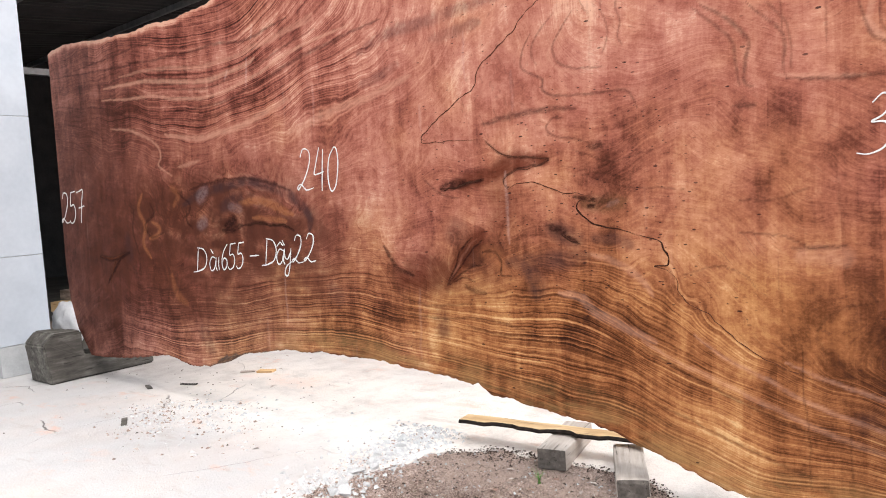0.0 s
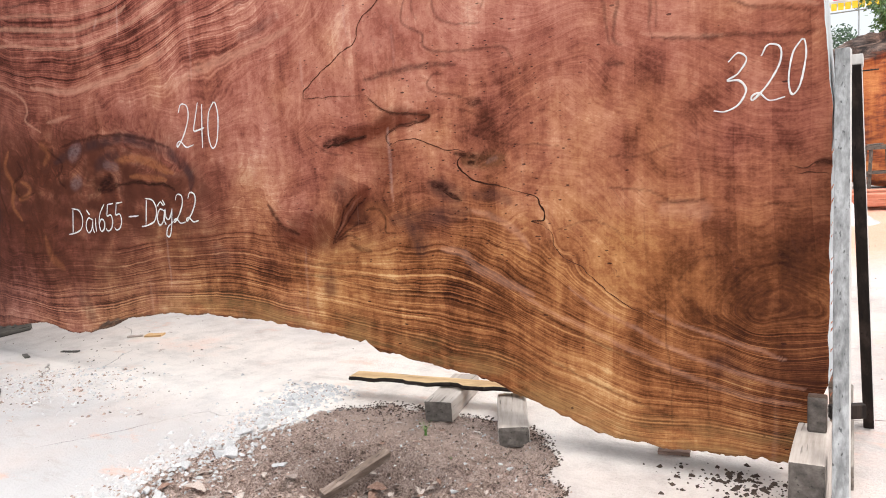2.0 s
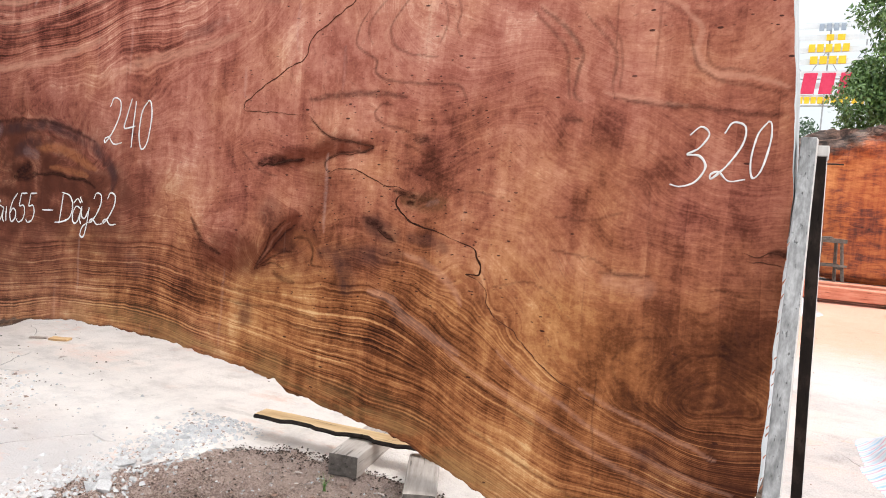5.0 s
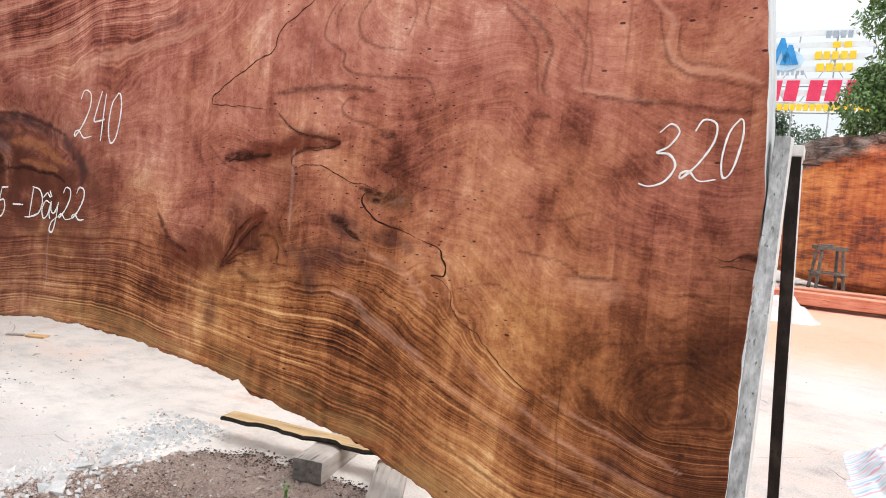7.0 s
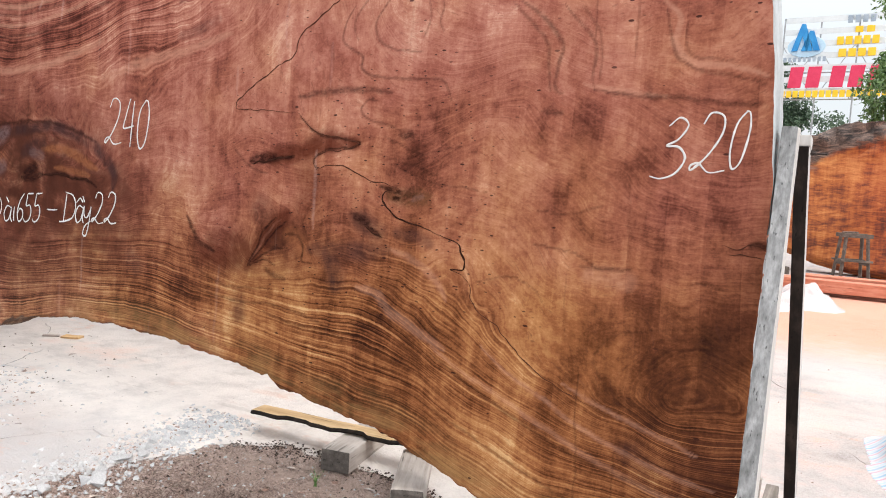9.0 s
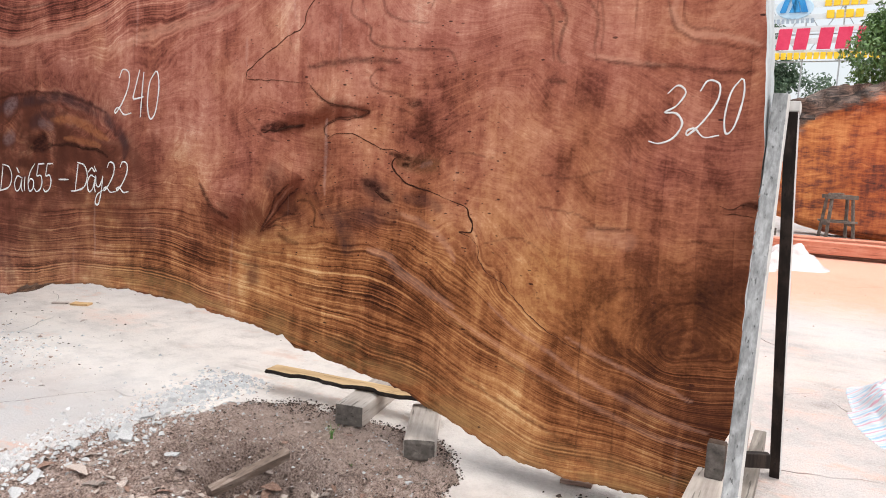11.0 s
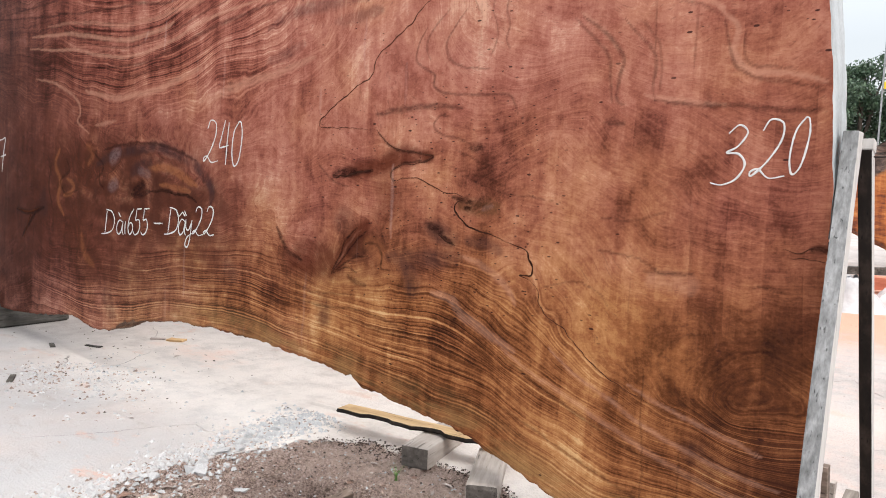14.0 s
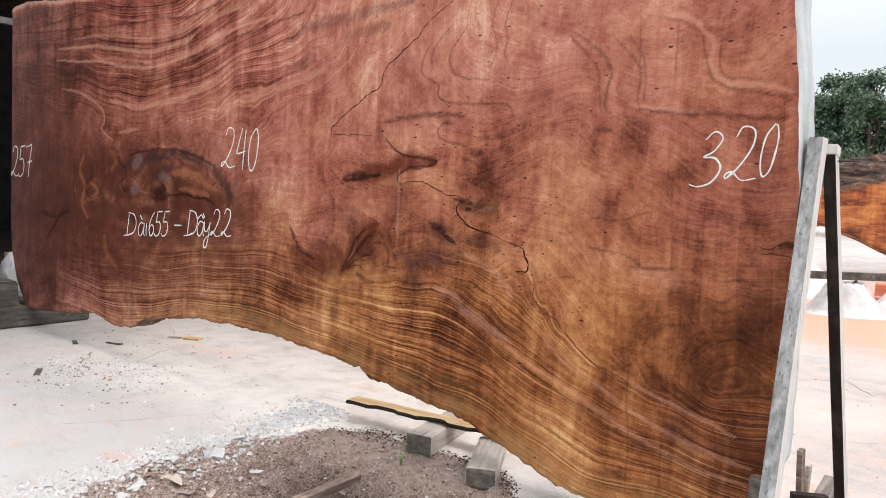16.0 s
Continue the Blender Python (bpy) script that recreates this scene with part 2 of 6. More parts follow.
def ground_cover():
    k = Nodes("worn_concrete_and_dirt", 0.85)
    dirt, red, chalk = k.attr("dirt"), k.attr("red"), k.attr("chalk")
    big, mid, tiny = k.noise(0.7, 5, rough=0.6), k.noise(5, 5, rough=0.65), k.noise(70, 3, rough=0.7)
    f = k.math("ADD", k.math("ADD", k.math("MULTIPLY", big, 0.4), k.math("MULTIPLY", mid, 0.35)), k.math("MULTIPLY", tiny, 0.25))
    conc = k.ramp(f, [(0.32, (0.21, 0.180, 0.170)), (0.42, (0.38, 0.342, 0.328)), (0.53, (0.475, 0.438, 0.428)), (0.70, (0.57, 0.537, 0.525))])
    warm = k.span(k.noise(0.9, 4), 0.45, 0.65)
    conc = k.mix(k.math("MULTIPLY", warm, 0.5), conc, k.mix(0.6, conc, (0.71, 0.575, 0.51)))
    cool = k.math("MULTIPLY", chalk, k.span(k.noise(1.6, 4), 0.3, 0.6, 0.4, 1.0))
    conc = k.mix(cool, conc, k.mix(0.6, conc, (0.47, 0.495, 0.52)))
    # pale sawdust that also paints extra brightness where the slab shades the concrete
    sawdust_lift = k.math("MULTIPLY", k.attr("sawdust_lift"), k.span(mid, 0.30, 0.60, 0.55, 1.0))
    conc = k.mix(sawdust_lift, conc, k.mix(0.75, conc, k.mix(tiny, (0.74, 0.66, 0.60), (0.86, 0.81, 0.77))))
    crack = k.voronoi(0.85, None, "DISTANCE_TO_EDGE", co=k.add_warp(0.10, 5.0))
    cl = k.math("MULTIPLY", k.span(crack, 0.0012, 0.0035, 1.0, 0.0), k.span(k.noise(0.8, 2), 0.55, 0.64))
    conc = k.mix(k.math("MULTIPLY", cl, 0.7), conc, (0.10, 0.085, 0.075))
    litter = k.math("MULTIPLY", k.span(k.noise(34, 4, stretch=(1, 0.7, 1), rough=0.75), 0.63, 0.70), k.span(k.noise(1.7, 3), 0.44, 0.58))
    pink = k.math("MULTIPLY", k.span(k.noise(3.2, 5, stretch=(0.7, 1.3, 1), rough=0.7), 0.56, 0.70), k.span(k.noise(0.8, 2), 0.40, 0.58))
    scuff = k.span(k.noise(1.0, 5, stretch=(2.2, 7, 1), rough=0.7), 0.56, 0.70)
    conc = k.mix(k.math("MULTIPLY", scuff, 0.35), conc, (0.33, 0.28, 0.25))
    conc = k.mix(k.math("MULTIPLY", pink, 0.55), conc, (0.62, 0.36, 0.26))
    conc = k.mix(k.math("MULTIPLY", litter, 0.55), conc, (0.22, 0.165, 0.135))
    rmix = k.span(k.math("ADD", red, k.math("MULTIPLY", k.math("SUBTRACT", mid, 0.5), 0.9)), 0.2, 0.9)
    conc = k.mix(k.math("MULTIPLY", rmix, 0.8), conc, k.mix(tiny, (0.55, 0.20, 0.11), (0.72, 0.36, 0.24)))
    clod = k.noise(13, 5, rough=0.7)
    grain = k.noise(105, 5, rough=0.85)
    bits = k.voronoi(95, (1, 1, 1))
    soil_n = k.math("ADD", k.math("MULTIPLY", clod, 0.30), k.math("ADD", k.math("MULTIPLY", grain, 0.60), k.math("MULTIPLY", bits, 0.13)))
    soil = k.ramp(soil_n, [(0.35, (0.022, 0.015, 0.012)), (0.44, (0.160, 0.108, 0.090)), (0.51, (0.43, 0.31, 0.265)), (0.60, (0.74, 0.60, 0.54))])
    dusty = k.math("MULTIPLY", k.attr("dusty"), k.span(clod, 0.35, 0.6, 0.4, 1.0))
    soil = k.mix(k.math("MULTIPLY", dusty, 0.8), soil, k.mix(grain, (0.22, 0.145, 0.12), (0.74, 0.57, 0.49)))
    # the hole's shade, put into the soil colour as a darker tint
    pit_shade = k.attr("pit_shade")
    soil = k.mix(k.math("MULTIPLY", pit_shade, 0.85), soil, k.mix(1.0, soil, (0.26, 0.235, 0.225), "MULTIPLY"))
    edge = k.span(k.math("ADD", dirt, k.math("MULTIPLY", k.math("SUBTRACT", k.noise(14, 4, rough=0.7), 0.5), 0.8)), 0.42, 0.58)
    col = k.mix(edge, conc, soil)
    h = k.math("ADD", k.math("MULTIPLY", mid, 0.5), k.math("ADD", k.math("MULTIPLY", tiny, 0.35), k.math("MULTIPLY", k.math("MULTIPLY", soil_n, edge), 1.6)))
    h = k.math("SUBTRACT", h, cl)
    return k.done(col, h, 1.0, 0.022)


def add_warp(self, amount, scale):
    n = self.add("ShaderNodeTexNoise")
    n.inputs["Scale"].default_value = scale
    self.put(self.co, n.inputs["Vector"])
    m = self.add("ShaderNodeVectorMath", operation="MULTIPLY_ADD")
    self.put(n.outputs["Color"], m.inputs[0])
    m.inputs[1].default_value = (amount, amount, amount)
    self.put(self.co, m.inputs[2])
    return m.outputs[0]


Nodes.add_warp = add_warp


def plain(name, a, b, scale=6.0, rough=0.6, metal=0.0, bump=0.15, stretch=None, gloss=0.3):
    """Two close shades of one colour, mottled at two scales."""
    k = Nodes(name, rough, metal)
    k.b.inputs["Specular IOR Level"].default_value = gloss
    n = k.math("ADD", k.math("MULTIPLY", k.noise(scale, 4, stretch=stretch), 0.7), k.math("MULTIPLY", k.noise(scale * 9, 3), 0.3))
    return k.done(k.ramp(n, [(0.35, a), (0.65, b)]), n, bump, 0.004)


def plastic_film():
    k = Nodes("clear_plastic_film", 0.25)
    k.b.inputs["Transmission Weight"].default_value = 0.0
    k.b.inputs["Alpha"].default_value = 0.62
    n = k.noise(9, 4)
    return k.done(k.ramp(n, [(0.3, (0.62, 0.62, 0.64)), (0.7, (0.88, 0.88, 0.90))]), n, 0.5, 0.02)


def striped_cloth():
    k = Nodes("striped_woven_sheet", 0.6)
    sep = k.add("ShaderNodeSeparateXYZ")
    k.put(k.add("ShaderNodeUVMap", uv_map="UVMap").outputs[0], sep.inputs[0])
    s = k.math("FRACT", k.math("MULTIPLY", sep.outputs[1], 13.0))
    n = k.add("ShaderNodeValToRGB")
    n.color_ramp.interpolation = "CONSTANT"
    e = n.color_ramp.elements
    stops = [(0.0, (0.56, 0.57, 0.61)), (0.22, (0.60, 0.33, 0.40)), (0.36, (0.56, 0.57, 0.61)), (0.55, (0.27, 0.45, 0.60)), (0.72, (0.56, 0.57, 0.61)), (0.86, (0.44, 0.57, 0.66))]
    while len(e) < len(stops):
        e.new(0.5)
    for el, (p, c) in zip(e, stops):
        el.position, el.color = p, (*c, 1)
    k.put(s, n.inputs[0])
    w = k.noise(160, 2)
    col = k.mix(k.span(k.noise(7, 4), 0.4, 0.7, 0.0, 0.35), n.outputs[0], (0.62, 0.55, 0.53))
    return k.done(col, w, 0.3, 0.003)


def far_slab_wood():
    k = Nodes("orange_hardwood", 0.55)
    sep = k.add("ShaderNodeSeparateXYZ")
    k.put(k.co, sep.inputs[0])
    warp = k.noise(0.7, 4, rough=0.6)
    ring = k.noise(1.6, 5, co=k.add_warp(0.8, 0.6), stretch=(0.5, 1, 1.6), rough=0.7)
    streak = k.noise(1.0, 5, stretch=(5, 1, 0.7), rough=0.7)
    hack = k.noise(1.0, 4, stretch=(3, 1, 14), rough=0.7, distort=0.8)
    tone = k.math("ADD", k.math("MULTIPLY", ring, 0.35), k.math("MULTIPLY", warp, 0.15))
    tone = k.math("ADD", tone, k.math("ADD", k.math("MULTIPLY", streak, 0.25), k.math("MULTIPLY", hack, 0.25)))
    reddish = k.span(sep.outputs[0], 5.6, 6.8)
    col = k.ramp(tone, [(0.40, (0.030, 0.010, 0.007)), (0.455, (0.20, 0.048, 0.016)), (0.51, (0.46, 0.14, 0.034)), (0.58, (0.66, 0.29, 0.09))])
    col = k.mix(k.math("MULTIPLY", reddish, 0.55), col, k.mix(1.0, col, (0.75, 0.35, 0.30), "MULTIPLY"))
    # the rough, weathered upper edge
    rim = k.span(k.math("ADD", k.attr("rim"), k.math("MULTIPLY", k.math("SUBTRACT", k.noise(2.5, 5, stretch=(0.5, 1, 1.5), rough=0.7), 0.5), 0.9)), 0.35, 0.6)
    bark_n = k.noise(5, 6, stretch=(0.5, 1, 1.7), rough=0.75, distort=0.9)
    col = k.mix(rim, col, k.ramp(bark_n, [(0.40, (0.012, 0.009, 0.008)), (0.50, (0.10, 0.07, 0.058)), (0.60, (0.24, 0.165, 0.13)), (0.72, (0.42, 0.30, 0.23))]))
    return k.done(col, bark_n, 0.5, 0.03)


def foliage(name, a, b):
    k = Nodes(name, 0.5)
    r = k.add("ShaderNodeNewGeometry").outputs["Random Per Island"]
    return k.done(k.mix(r, a, b), None)


WOOD, BARK, ENDPAINT = slab_wood(), bark(), painted_end()
GREY_TIMBER = weathered("grey_sawn_timber", (0.075, 0.062, 0.052), (0.19, 0.162, 0.14), (0.36, 0.32, 0.285), along=(9, 0.6, 9))
DARK_TIMBER = weathered("oily_dark_timber", (0.025, 0.022, 0.02), (0.085, 0.078, 0.07), (0.21, 0.20, 0.18), along=(6, 0.8, 6))
POST_GREY = weathered("limed_grey_board", (0.07, 0.07, 0.07), (0.225, 0.228, 0.23), (0.42, 0.425, 0.43), along=(16, 16, 1.6), bump=0.7)
POST_PALE = weathered("pale_planed_edge", (0.34, 0.325, 0.31), (0.47, 0.455, 0.44), (0.56, 0.545, 0.53), along=(12, 12, 0.5), bump=0.2)
POST_DARK = weathered("tarred_dark_board", (0.006, 0.004, 0.0035), (0.016, 0.011, 0.009), (0.05, 0.035, 0.028), along=(10, 10, 0.6), rough=0.7, gloss=0.2)
PALE_TIMBER = weathered("pale_sawn_timber", (0.20, 0.165, 0.142), (0.43, 0.375, 0.335), (0.60, 0.545, 0.50), along=(9, 0.6, 9))
# End grain, with the shade of the blocks' fronts added to its dark colour.
END_GRAIN_SHADED = weathered("shaded_end_grain", (0.035, 0.030, 0.027), (0.105, 0.090, 0.080), (0.20, 0.175, 0.155), along=(5, 5, 5), scale=6.0)
STUB_BROWN = weathered("stained_brown_timber", (0.025, 0.015, 0.010), (0.070, 0.045, 0.033), (0.15, 0.10, 0.076), along=(9, 9, 0.8))
OFFCUT = weathered("split_grey_offcut", (0.05, 0.036, 0.030), (0.19, 0.145, 0.12), (0.42, 0.35, 0.31), along=(14, 1.2, 14))
SCRAP_TIMBER = weathered("split_offcut", (0.06, 0.045, 0.035), (0.20, 0.15, 0.12), (0.40, 0.32, 0.27), along=(2, 12, 12))
FRESH_TIMBER = weathered("fresh_yellow_board", (0.34, 0.20, 0.09), (0.56, 0.38, 0.20), (0.70, 0.52, 0.32), along=(0.7, 9, 9), bump=0.2)
GROUND = ground_cover()
CHALK = plain("white_chalk", (0.52, 0.51, 0.50), (0.70, 0.69, 0.68), 40, 0.9, bump=0.3)
CRACK = plain("dark_fissure", (0.018, 0.007, 0.005), (0.050, 0.020, 0.013), 20, 0.9, gloss=0.05)


# ---- helpers for meshes ----
def mesh_object(name, bm, materials, smooth=False):
    me = bpy.data.meshes.new(name)
    bm.normal_update()
    bm.to_mesh(me)
    bm.free()
    for m in materials if isinstance(materials, (list, tuple)) else [materials]:
        me.materials.append(m)
    if smooth:
        for p in me.polygons:
            p.use_smooth = True
    return new(name, me)


def part(name, bm, material, parent, label="", smooth=False):
    ob = mesh_object(name, bm, material, smooth)
    ob.parent = parent
    return tagged(ob, label)


def base(name, m=Matrix(), **tags):
    ob = new(name)
    ob.empty_display_size = 0.1
    ob.matrix_world = m
    return tagged(ob, **tags)


def timber(size, bevel=0.006, rough=0.0, seed=0, cuts=0):
    """A sawn length centred on its base: soft arrises, and with rough an uneven, worn face."""
    bm = bmesh.new()
    bmesh.ops.create_cube(bm, size=1)
    bmesh.ops.scale(bm, vec=size, verts=bm.verts)
    bmesh.ops.translate(bm, vec=(0, 0, size[2] / 2), verts=bm.verts)
    if cuts:
        bmesh.ops.subdivide_edges(bm, edges=bm.edges[:], cuts=cuts, use_grid_fill=True)
    edges = [e for e in bm.edges if len(e.link_faces) == 2 and e.calc_face_angle(0) > 0.5]
    bmesh.ops.bevel(bm, geom=edges, offset=bevel, segments=2, affect="EDGES", profile=0.6)
    if rough:
        for v in bm.verts:
            p = v.co * 6 + Vector((seed * 3.1, seed * 1.7, 0))
            v.co += rough * noise.noise_vector(p)
    return bm


def between(a, b, width, thick, bevel=0.004, rough=0.0, seed=0, turn=0.0, cuts=0):
    """A length of timber from a to b."""
    a, b = Vector(a), Vector(b)
    bm = timber((width, thick, (b - a).length), bevel, rough, seed, cuts)
    m = Matrix.Translation(a) @ (b - a).to_track_quat("Z", "Y").to_matrix().to_4x4() @ Matrix.Rotation(radians(turn), 4, "Z")
    bmesh.ops.transform(bm, matrix=m, verts=bm.verts)
    return bm


def upright(a, b, wx, wy, bevel=0.004, rough=0.0, seed=0, cuts=0):
    """A leg from a to b whose cuts at both ends stay level: wx by wy in plan."""
    bm = timber((wx, wy, 1), bevel, 0, seed, cuts)
    a, b = Vector(a), Vector(b)
    for v in bm.verts:
        s = v.co.z
        v.co = Vector((v.co.x, v.co.y, 0)) + a.lerp(b, s)
        if rough:
            v.co += rough * noise.noise_vector(v.co * 5 + Vector((seed, 0, 0)))
    return bm


def smooth_line(points, steps=8):
    """A soft curve through a few points."""
    p = np.array(points, float)
    p = np.vstack([2 * p[0] - p[1], p, 2 * p[-1] - p[-2]])
    out = []
    for i in range(1, len(p) - 2):
        for s in np.linspace(0, 1, steps, endpoint=False):
            a, b, c, d = p[i - 1:i + 3]
            out.append(0.5 * (2 * b + (c - a) * s + (2 * a - 5 * b + 4 * c - d) * s * s + (3 * b - a - 3 * c + d) * s ** 3))
    out.append(p[-2])
    return np.array(out)


def ribbon(bm, line, width, y, thick=0.0016, taper=0.3, wobble=0.25, seed=0):
    """A thin stroke of uneven width on the plane y, with a little body."""
    d = np.gradient(line, axis=0)
    d /= np.linalg.norm(d, axis=1)[:, None] + 1e-9
    nrm = np.stack([-d[:, 1], d[:, 0]], 1)
    rows = []
    for i, ((x, z), (nx, nz)) in enumerate(zip(line, nrm)):
        s = i / max(1, len(line) - 1)
        w = width / 2 * (1 - taper * abs(2 * s - 1) ** 3) * (1 + wobble * noise.noise((x * 40 + seed, z * 40, seed)))
        rows.append([bm.verts.new((x + k * nx * w, y - h, z + k * nz * w)) for k, h in ((-1, 0), (-0.6, thick), (0.6, thick), (1, 0))])
    for a, b in zip(rows, rows[1:]):
        for i in range(3):
            bm.faces.new((a[i], a[i + 1], b[i + 1], b[i]))


# ---- the ground: worn concrete with a hole broken through to the soil ----
def ramp01(a, lo, hi):
    t = np.clip((a - lo) / (hi - lo), 0, 1)
    return t * t * (3 - 2 * t)


def lumps(x, y, scale, seed):
    """Cheap smooth noise from a few crossed waves, about -1 to 1."""
    r = np.random.RandomState(seed)
    out = np.zeros_like(x)
    for i in range(9):
        a, f, p = r.uniform(0, 6.28), scale * r.uniform(0.6, 1.9), r.uniform(0, 6.28)
        out += np.sin(f * (x * np.cos(a) + y * np.sin(a)) + p + 1.3 * np.sin(0.6 * f * (y * np.cos(a) - x * np.sin(a)) + p))
    return out / 4.5


def dirt_mask(x, y):
    dx, dy = np.abs(x - 4.75) / 0.80, np.abs(y + 0.66) / 0.90
    a = (dx ** 3.4 + dy ** 3.4) ** (1 / 3.4) + 0.07 * lumps(x, y, 4, 1) + 0.05 * lumps(x, y, 13, 2)
    return 1 - ramp01(a, 0.93, 1.03)


def ground_height(x, y):
    d = dirt_mask(x, y)
    pit = 1 - ramp01(np.sqrt(((x - 4.84) / 0.36) ** 2 + ((y + 0.46) / 0.26) ** 2) + 0.08 * lumps(x, y, 9, 20), 0.45, 1.0)
    old = np.exp(-(((x - 2.6) / 0.5) ** 2 + ((y + 0.35) / 0.22) ** 2))
    z = -0.022 * d + d * 0.012 * lumps(x, y, 9, 3) + d * (0.013 * lumps(x, y, 28, 4) + 0.010 * lumps(x, y, 75, 14) + 0.008 * lumps(x, y, 140, 15)) - 0.15 * pit * d
    z -= 0.012 * old * (1 + 0.6 * lumps(x, y, 14, 5))
    return z + 0.003 * lumps(x, y, 3, 6)


def grid_mesh(name, xs, ys, height, material, layers):
    x, y = np.meshgrid(xs, ys)
    co = np.stack([x, y, height(x, y)], -1).reshape(-1, 3)
    i = np.arange(len(xs) * len(ys)).reshape(len(ys), len(xs))
    f = np.stack([i[:-1, :-1], i[:-1, 1:], i[1:, 1:], i[1:, :-1]], -1).reshape(-1, 4)
    me = bpy.data.meshes.new(name)
    me.from_pydata(co.tolist(), [], f.tolist())
    for key, fn in layers.items():
        me.attributes.new(key, "FLOAT", "POINT").data.foreach_set("value", fn(x, y).astype(np.float32).ravel())
    me.materials.append(material)
    for p in me.polygons:
        p.use_smooth = True
    return new(name, me)


def spread(lo, hi, step, far, n=26):
    """Even steps from lo to hi, growing ones out to far on both sides."""
    out = np.geomspace(step * 2, far, n)
    return np.concatenate([(lo - out)[::-1], np.arange(lo, hi, step), hi + out])


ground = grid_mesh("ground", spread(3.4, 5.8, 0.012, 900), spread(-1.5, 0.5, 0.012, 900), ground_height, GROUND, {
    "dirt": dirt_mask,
    # a strip along the slab's foot, lightened against the slab's shade
    "sawdust_lift": lambda x, y: (1 - ramp01(np.abs(y - 0.45), 0.25, 1.1)) * ramp01(x, 0.6, 1.8) * (1 - ramp01(x, 5.9, 6.6)),
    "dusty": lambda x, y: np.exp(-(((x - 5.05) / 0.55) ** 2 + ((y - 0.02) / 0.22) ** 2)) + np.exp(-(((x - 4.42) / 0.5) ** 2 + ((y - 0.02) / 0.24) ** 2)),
    # painted shade of the hole, strongest at its middle
    "pit_shade": lambda x, y: np.exp(-(((x - 4.78) / 0.46) ** 2 + ((y + 0.46) / 0.25) ** 2)),
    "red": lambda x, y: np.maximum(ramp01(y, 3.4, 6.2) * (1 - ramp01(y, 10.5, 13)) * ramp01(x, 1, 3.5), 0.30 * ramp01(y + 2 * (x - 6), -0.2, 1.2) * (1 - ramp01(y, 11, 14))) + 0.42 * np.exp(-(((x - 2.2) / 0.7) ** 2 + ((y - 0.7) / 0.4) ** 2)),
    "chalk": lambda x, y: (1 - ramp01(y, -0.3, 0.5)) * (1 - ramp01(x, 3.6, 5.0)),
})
tagged(ground, "worn pale concrete yard with a broken patch of bare soil", "ground", kind="structure")


# ---- the great slab ----
SLAB = pose(0, 0, -0.061, -1.8, 0, 0)
LENGTH, THICK = 6.46, 0.22


def bottom_line(x):
    z = np.interp(x, [0, 0.45, 0.87, 1.44, 1.71, 1.90, 2.07, 2.2, 2.37, 2.7, 2.99, 3.35, 3.7, 4.21, 4.51, 4.81, 5.17, 5.29, 5.61, 5.88, 6.35, 6.46],
                  [0.255, 0.258, 0.28, 0.34, 0.35, 0.315, 0.315, 0.34, 0.415, 0.465, 0.506, 0.518, 0.512, 0.481, 0.437, 0.382, 0.335, 0.29, 0.187, 0.157, 0.172, 0.18])
    rough = 0.007 * lumps(x, 0 * x, 17, 7) + 0.005 * lumps(x, 0 * x, 60, 8) + np.interp(x, np.linspace(0, 6.6, 520), np.random.RandomState(19).normal(0, 0.0018, 520))
    nick = 0.02 * np.exp(-((x - 4.46) / 0.02) ** 2) - 0.02 * np.exp(-((x - 4.55) / 0.03) ** 2)
    return z + rough * ramp01(x, 0.3, 1.2) + nick


def top_line(x):
    z = np.interp(x, [0, 0.3, 0.6, 1.15, 1.7, 2.29, 2.42, 3.2, 4.0, 5.0, 6.46], [2.80, 2.84, 2.79, 2.74, 2.715, 2.705, 2.73, 2.86, 2.98, 3.15, 3.38])
    return z + 0.010 * lumps(x, 0 * x, 8, 9) + 0.006 * lumps(x, 0 * x, 40, 10)


# Lines that the growth rings follow on the face, each with its depth in the wood.
RINGS = []


def ring(level, *points):
    RINGS.extend((x, z, level) for x, z in points)


ring(0.00, (0.5, 0.26), (1.7, 0.35), (2.07, 0.31), (2.99, 0.50), (3.7, 0.51), (4.5, 0.44), (5.17, 0.34), (5.6, 0.19), (6.35, 0.17))
ring(0.14, (0.92, 0.52), (1.74, 0.49), (3.06, 0.64), (3.84, 0.64), (4.53, 0.55), (5.02, 0.49), (5.42, 0.39), (5.77, 0.28), (6.41, 0.27))
ring(0.26, (0.97, 0.71), (2.04, 0.66), (3.08, 0.76), (3.93, 0.74), (4.58, 0.69), (5.30, 0.60), (5.62, 0.48), (5.99, 0.40), (6.43, 0.37))
ring(0.37, (4.02, 0.87), (4.59, 0.82), (5.08, 0.81), (5.34, 0.67), (5.58, 0.59), (5.89, 0.50), (6.45, 0.42))
ring(0.46, (4.91, 0.96), (5.14, 0.88), (5.32, 0.79), (5.56, 0.68), (5.78, 0.60), (6.09, 0.54), (6.45, 0.49))
ring(0.56, (5.40, 1.04), (5.52, 0.91), (5.61, 0.80), (5.74, 0.69), (5.89, 0.63), (6.45, 0.57))
ring(0.66, (6.45, 0.90), (6.10, 0.85), (5.93, 0.74), (6.02, 0.64), (6.45, 0.61))
ring(0.76, (6.45, 0.80), (6.23, 0.77), (6.15, 0.70), (6.23, 0.66), (6.45, 0.67))
ring(0.86, (6.4, 1.18), (5.9, 1.18), (5.2, 1.36))
ring(0.62, (4.4, 1.15), (3.6, 1.15), (1.9, 1.05), (1.1, 1.0))
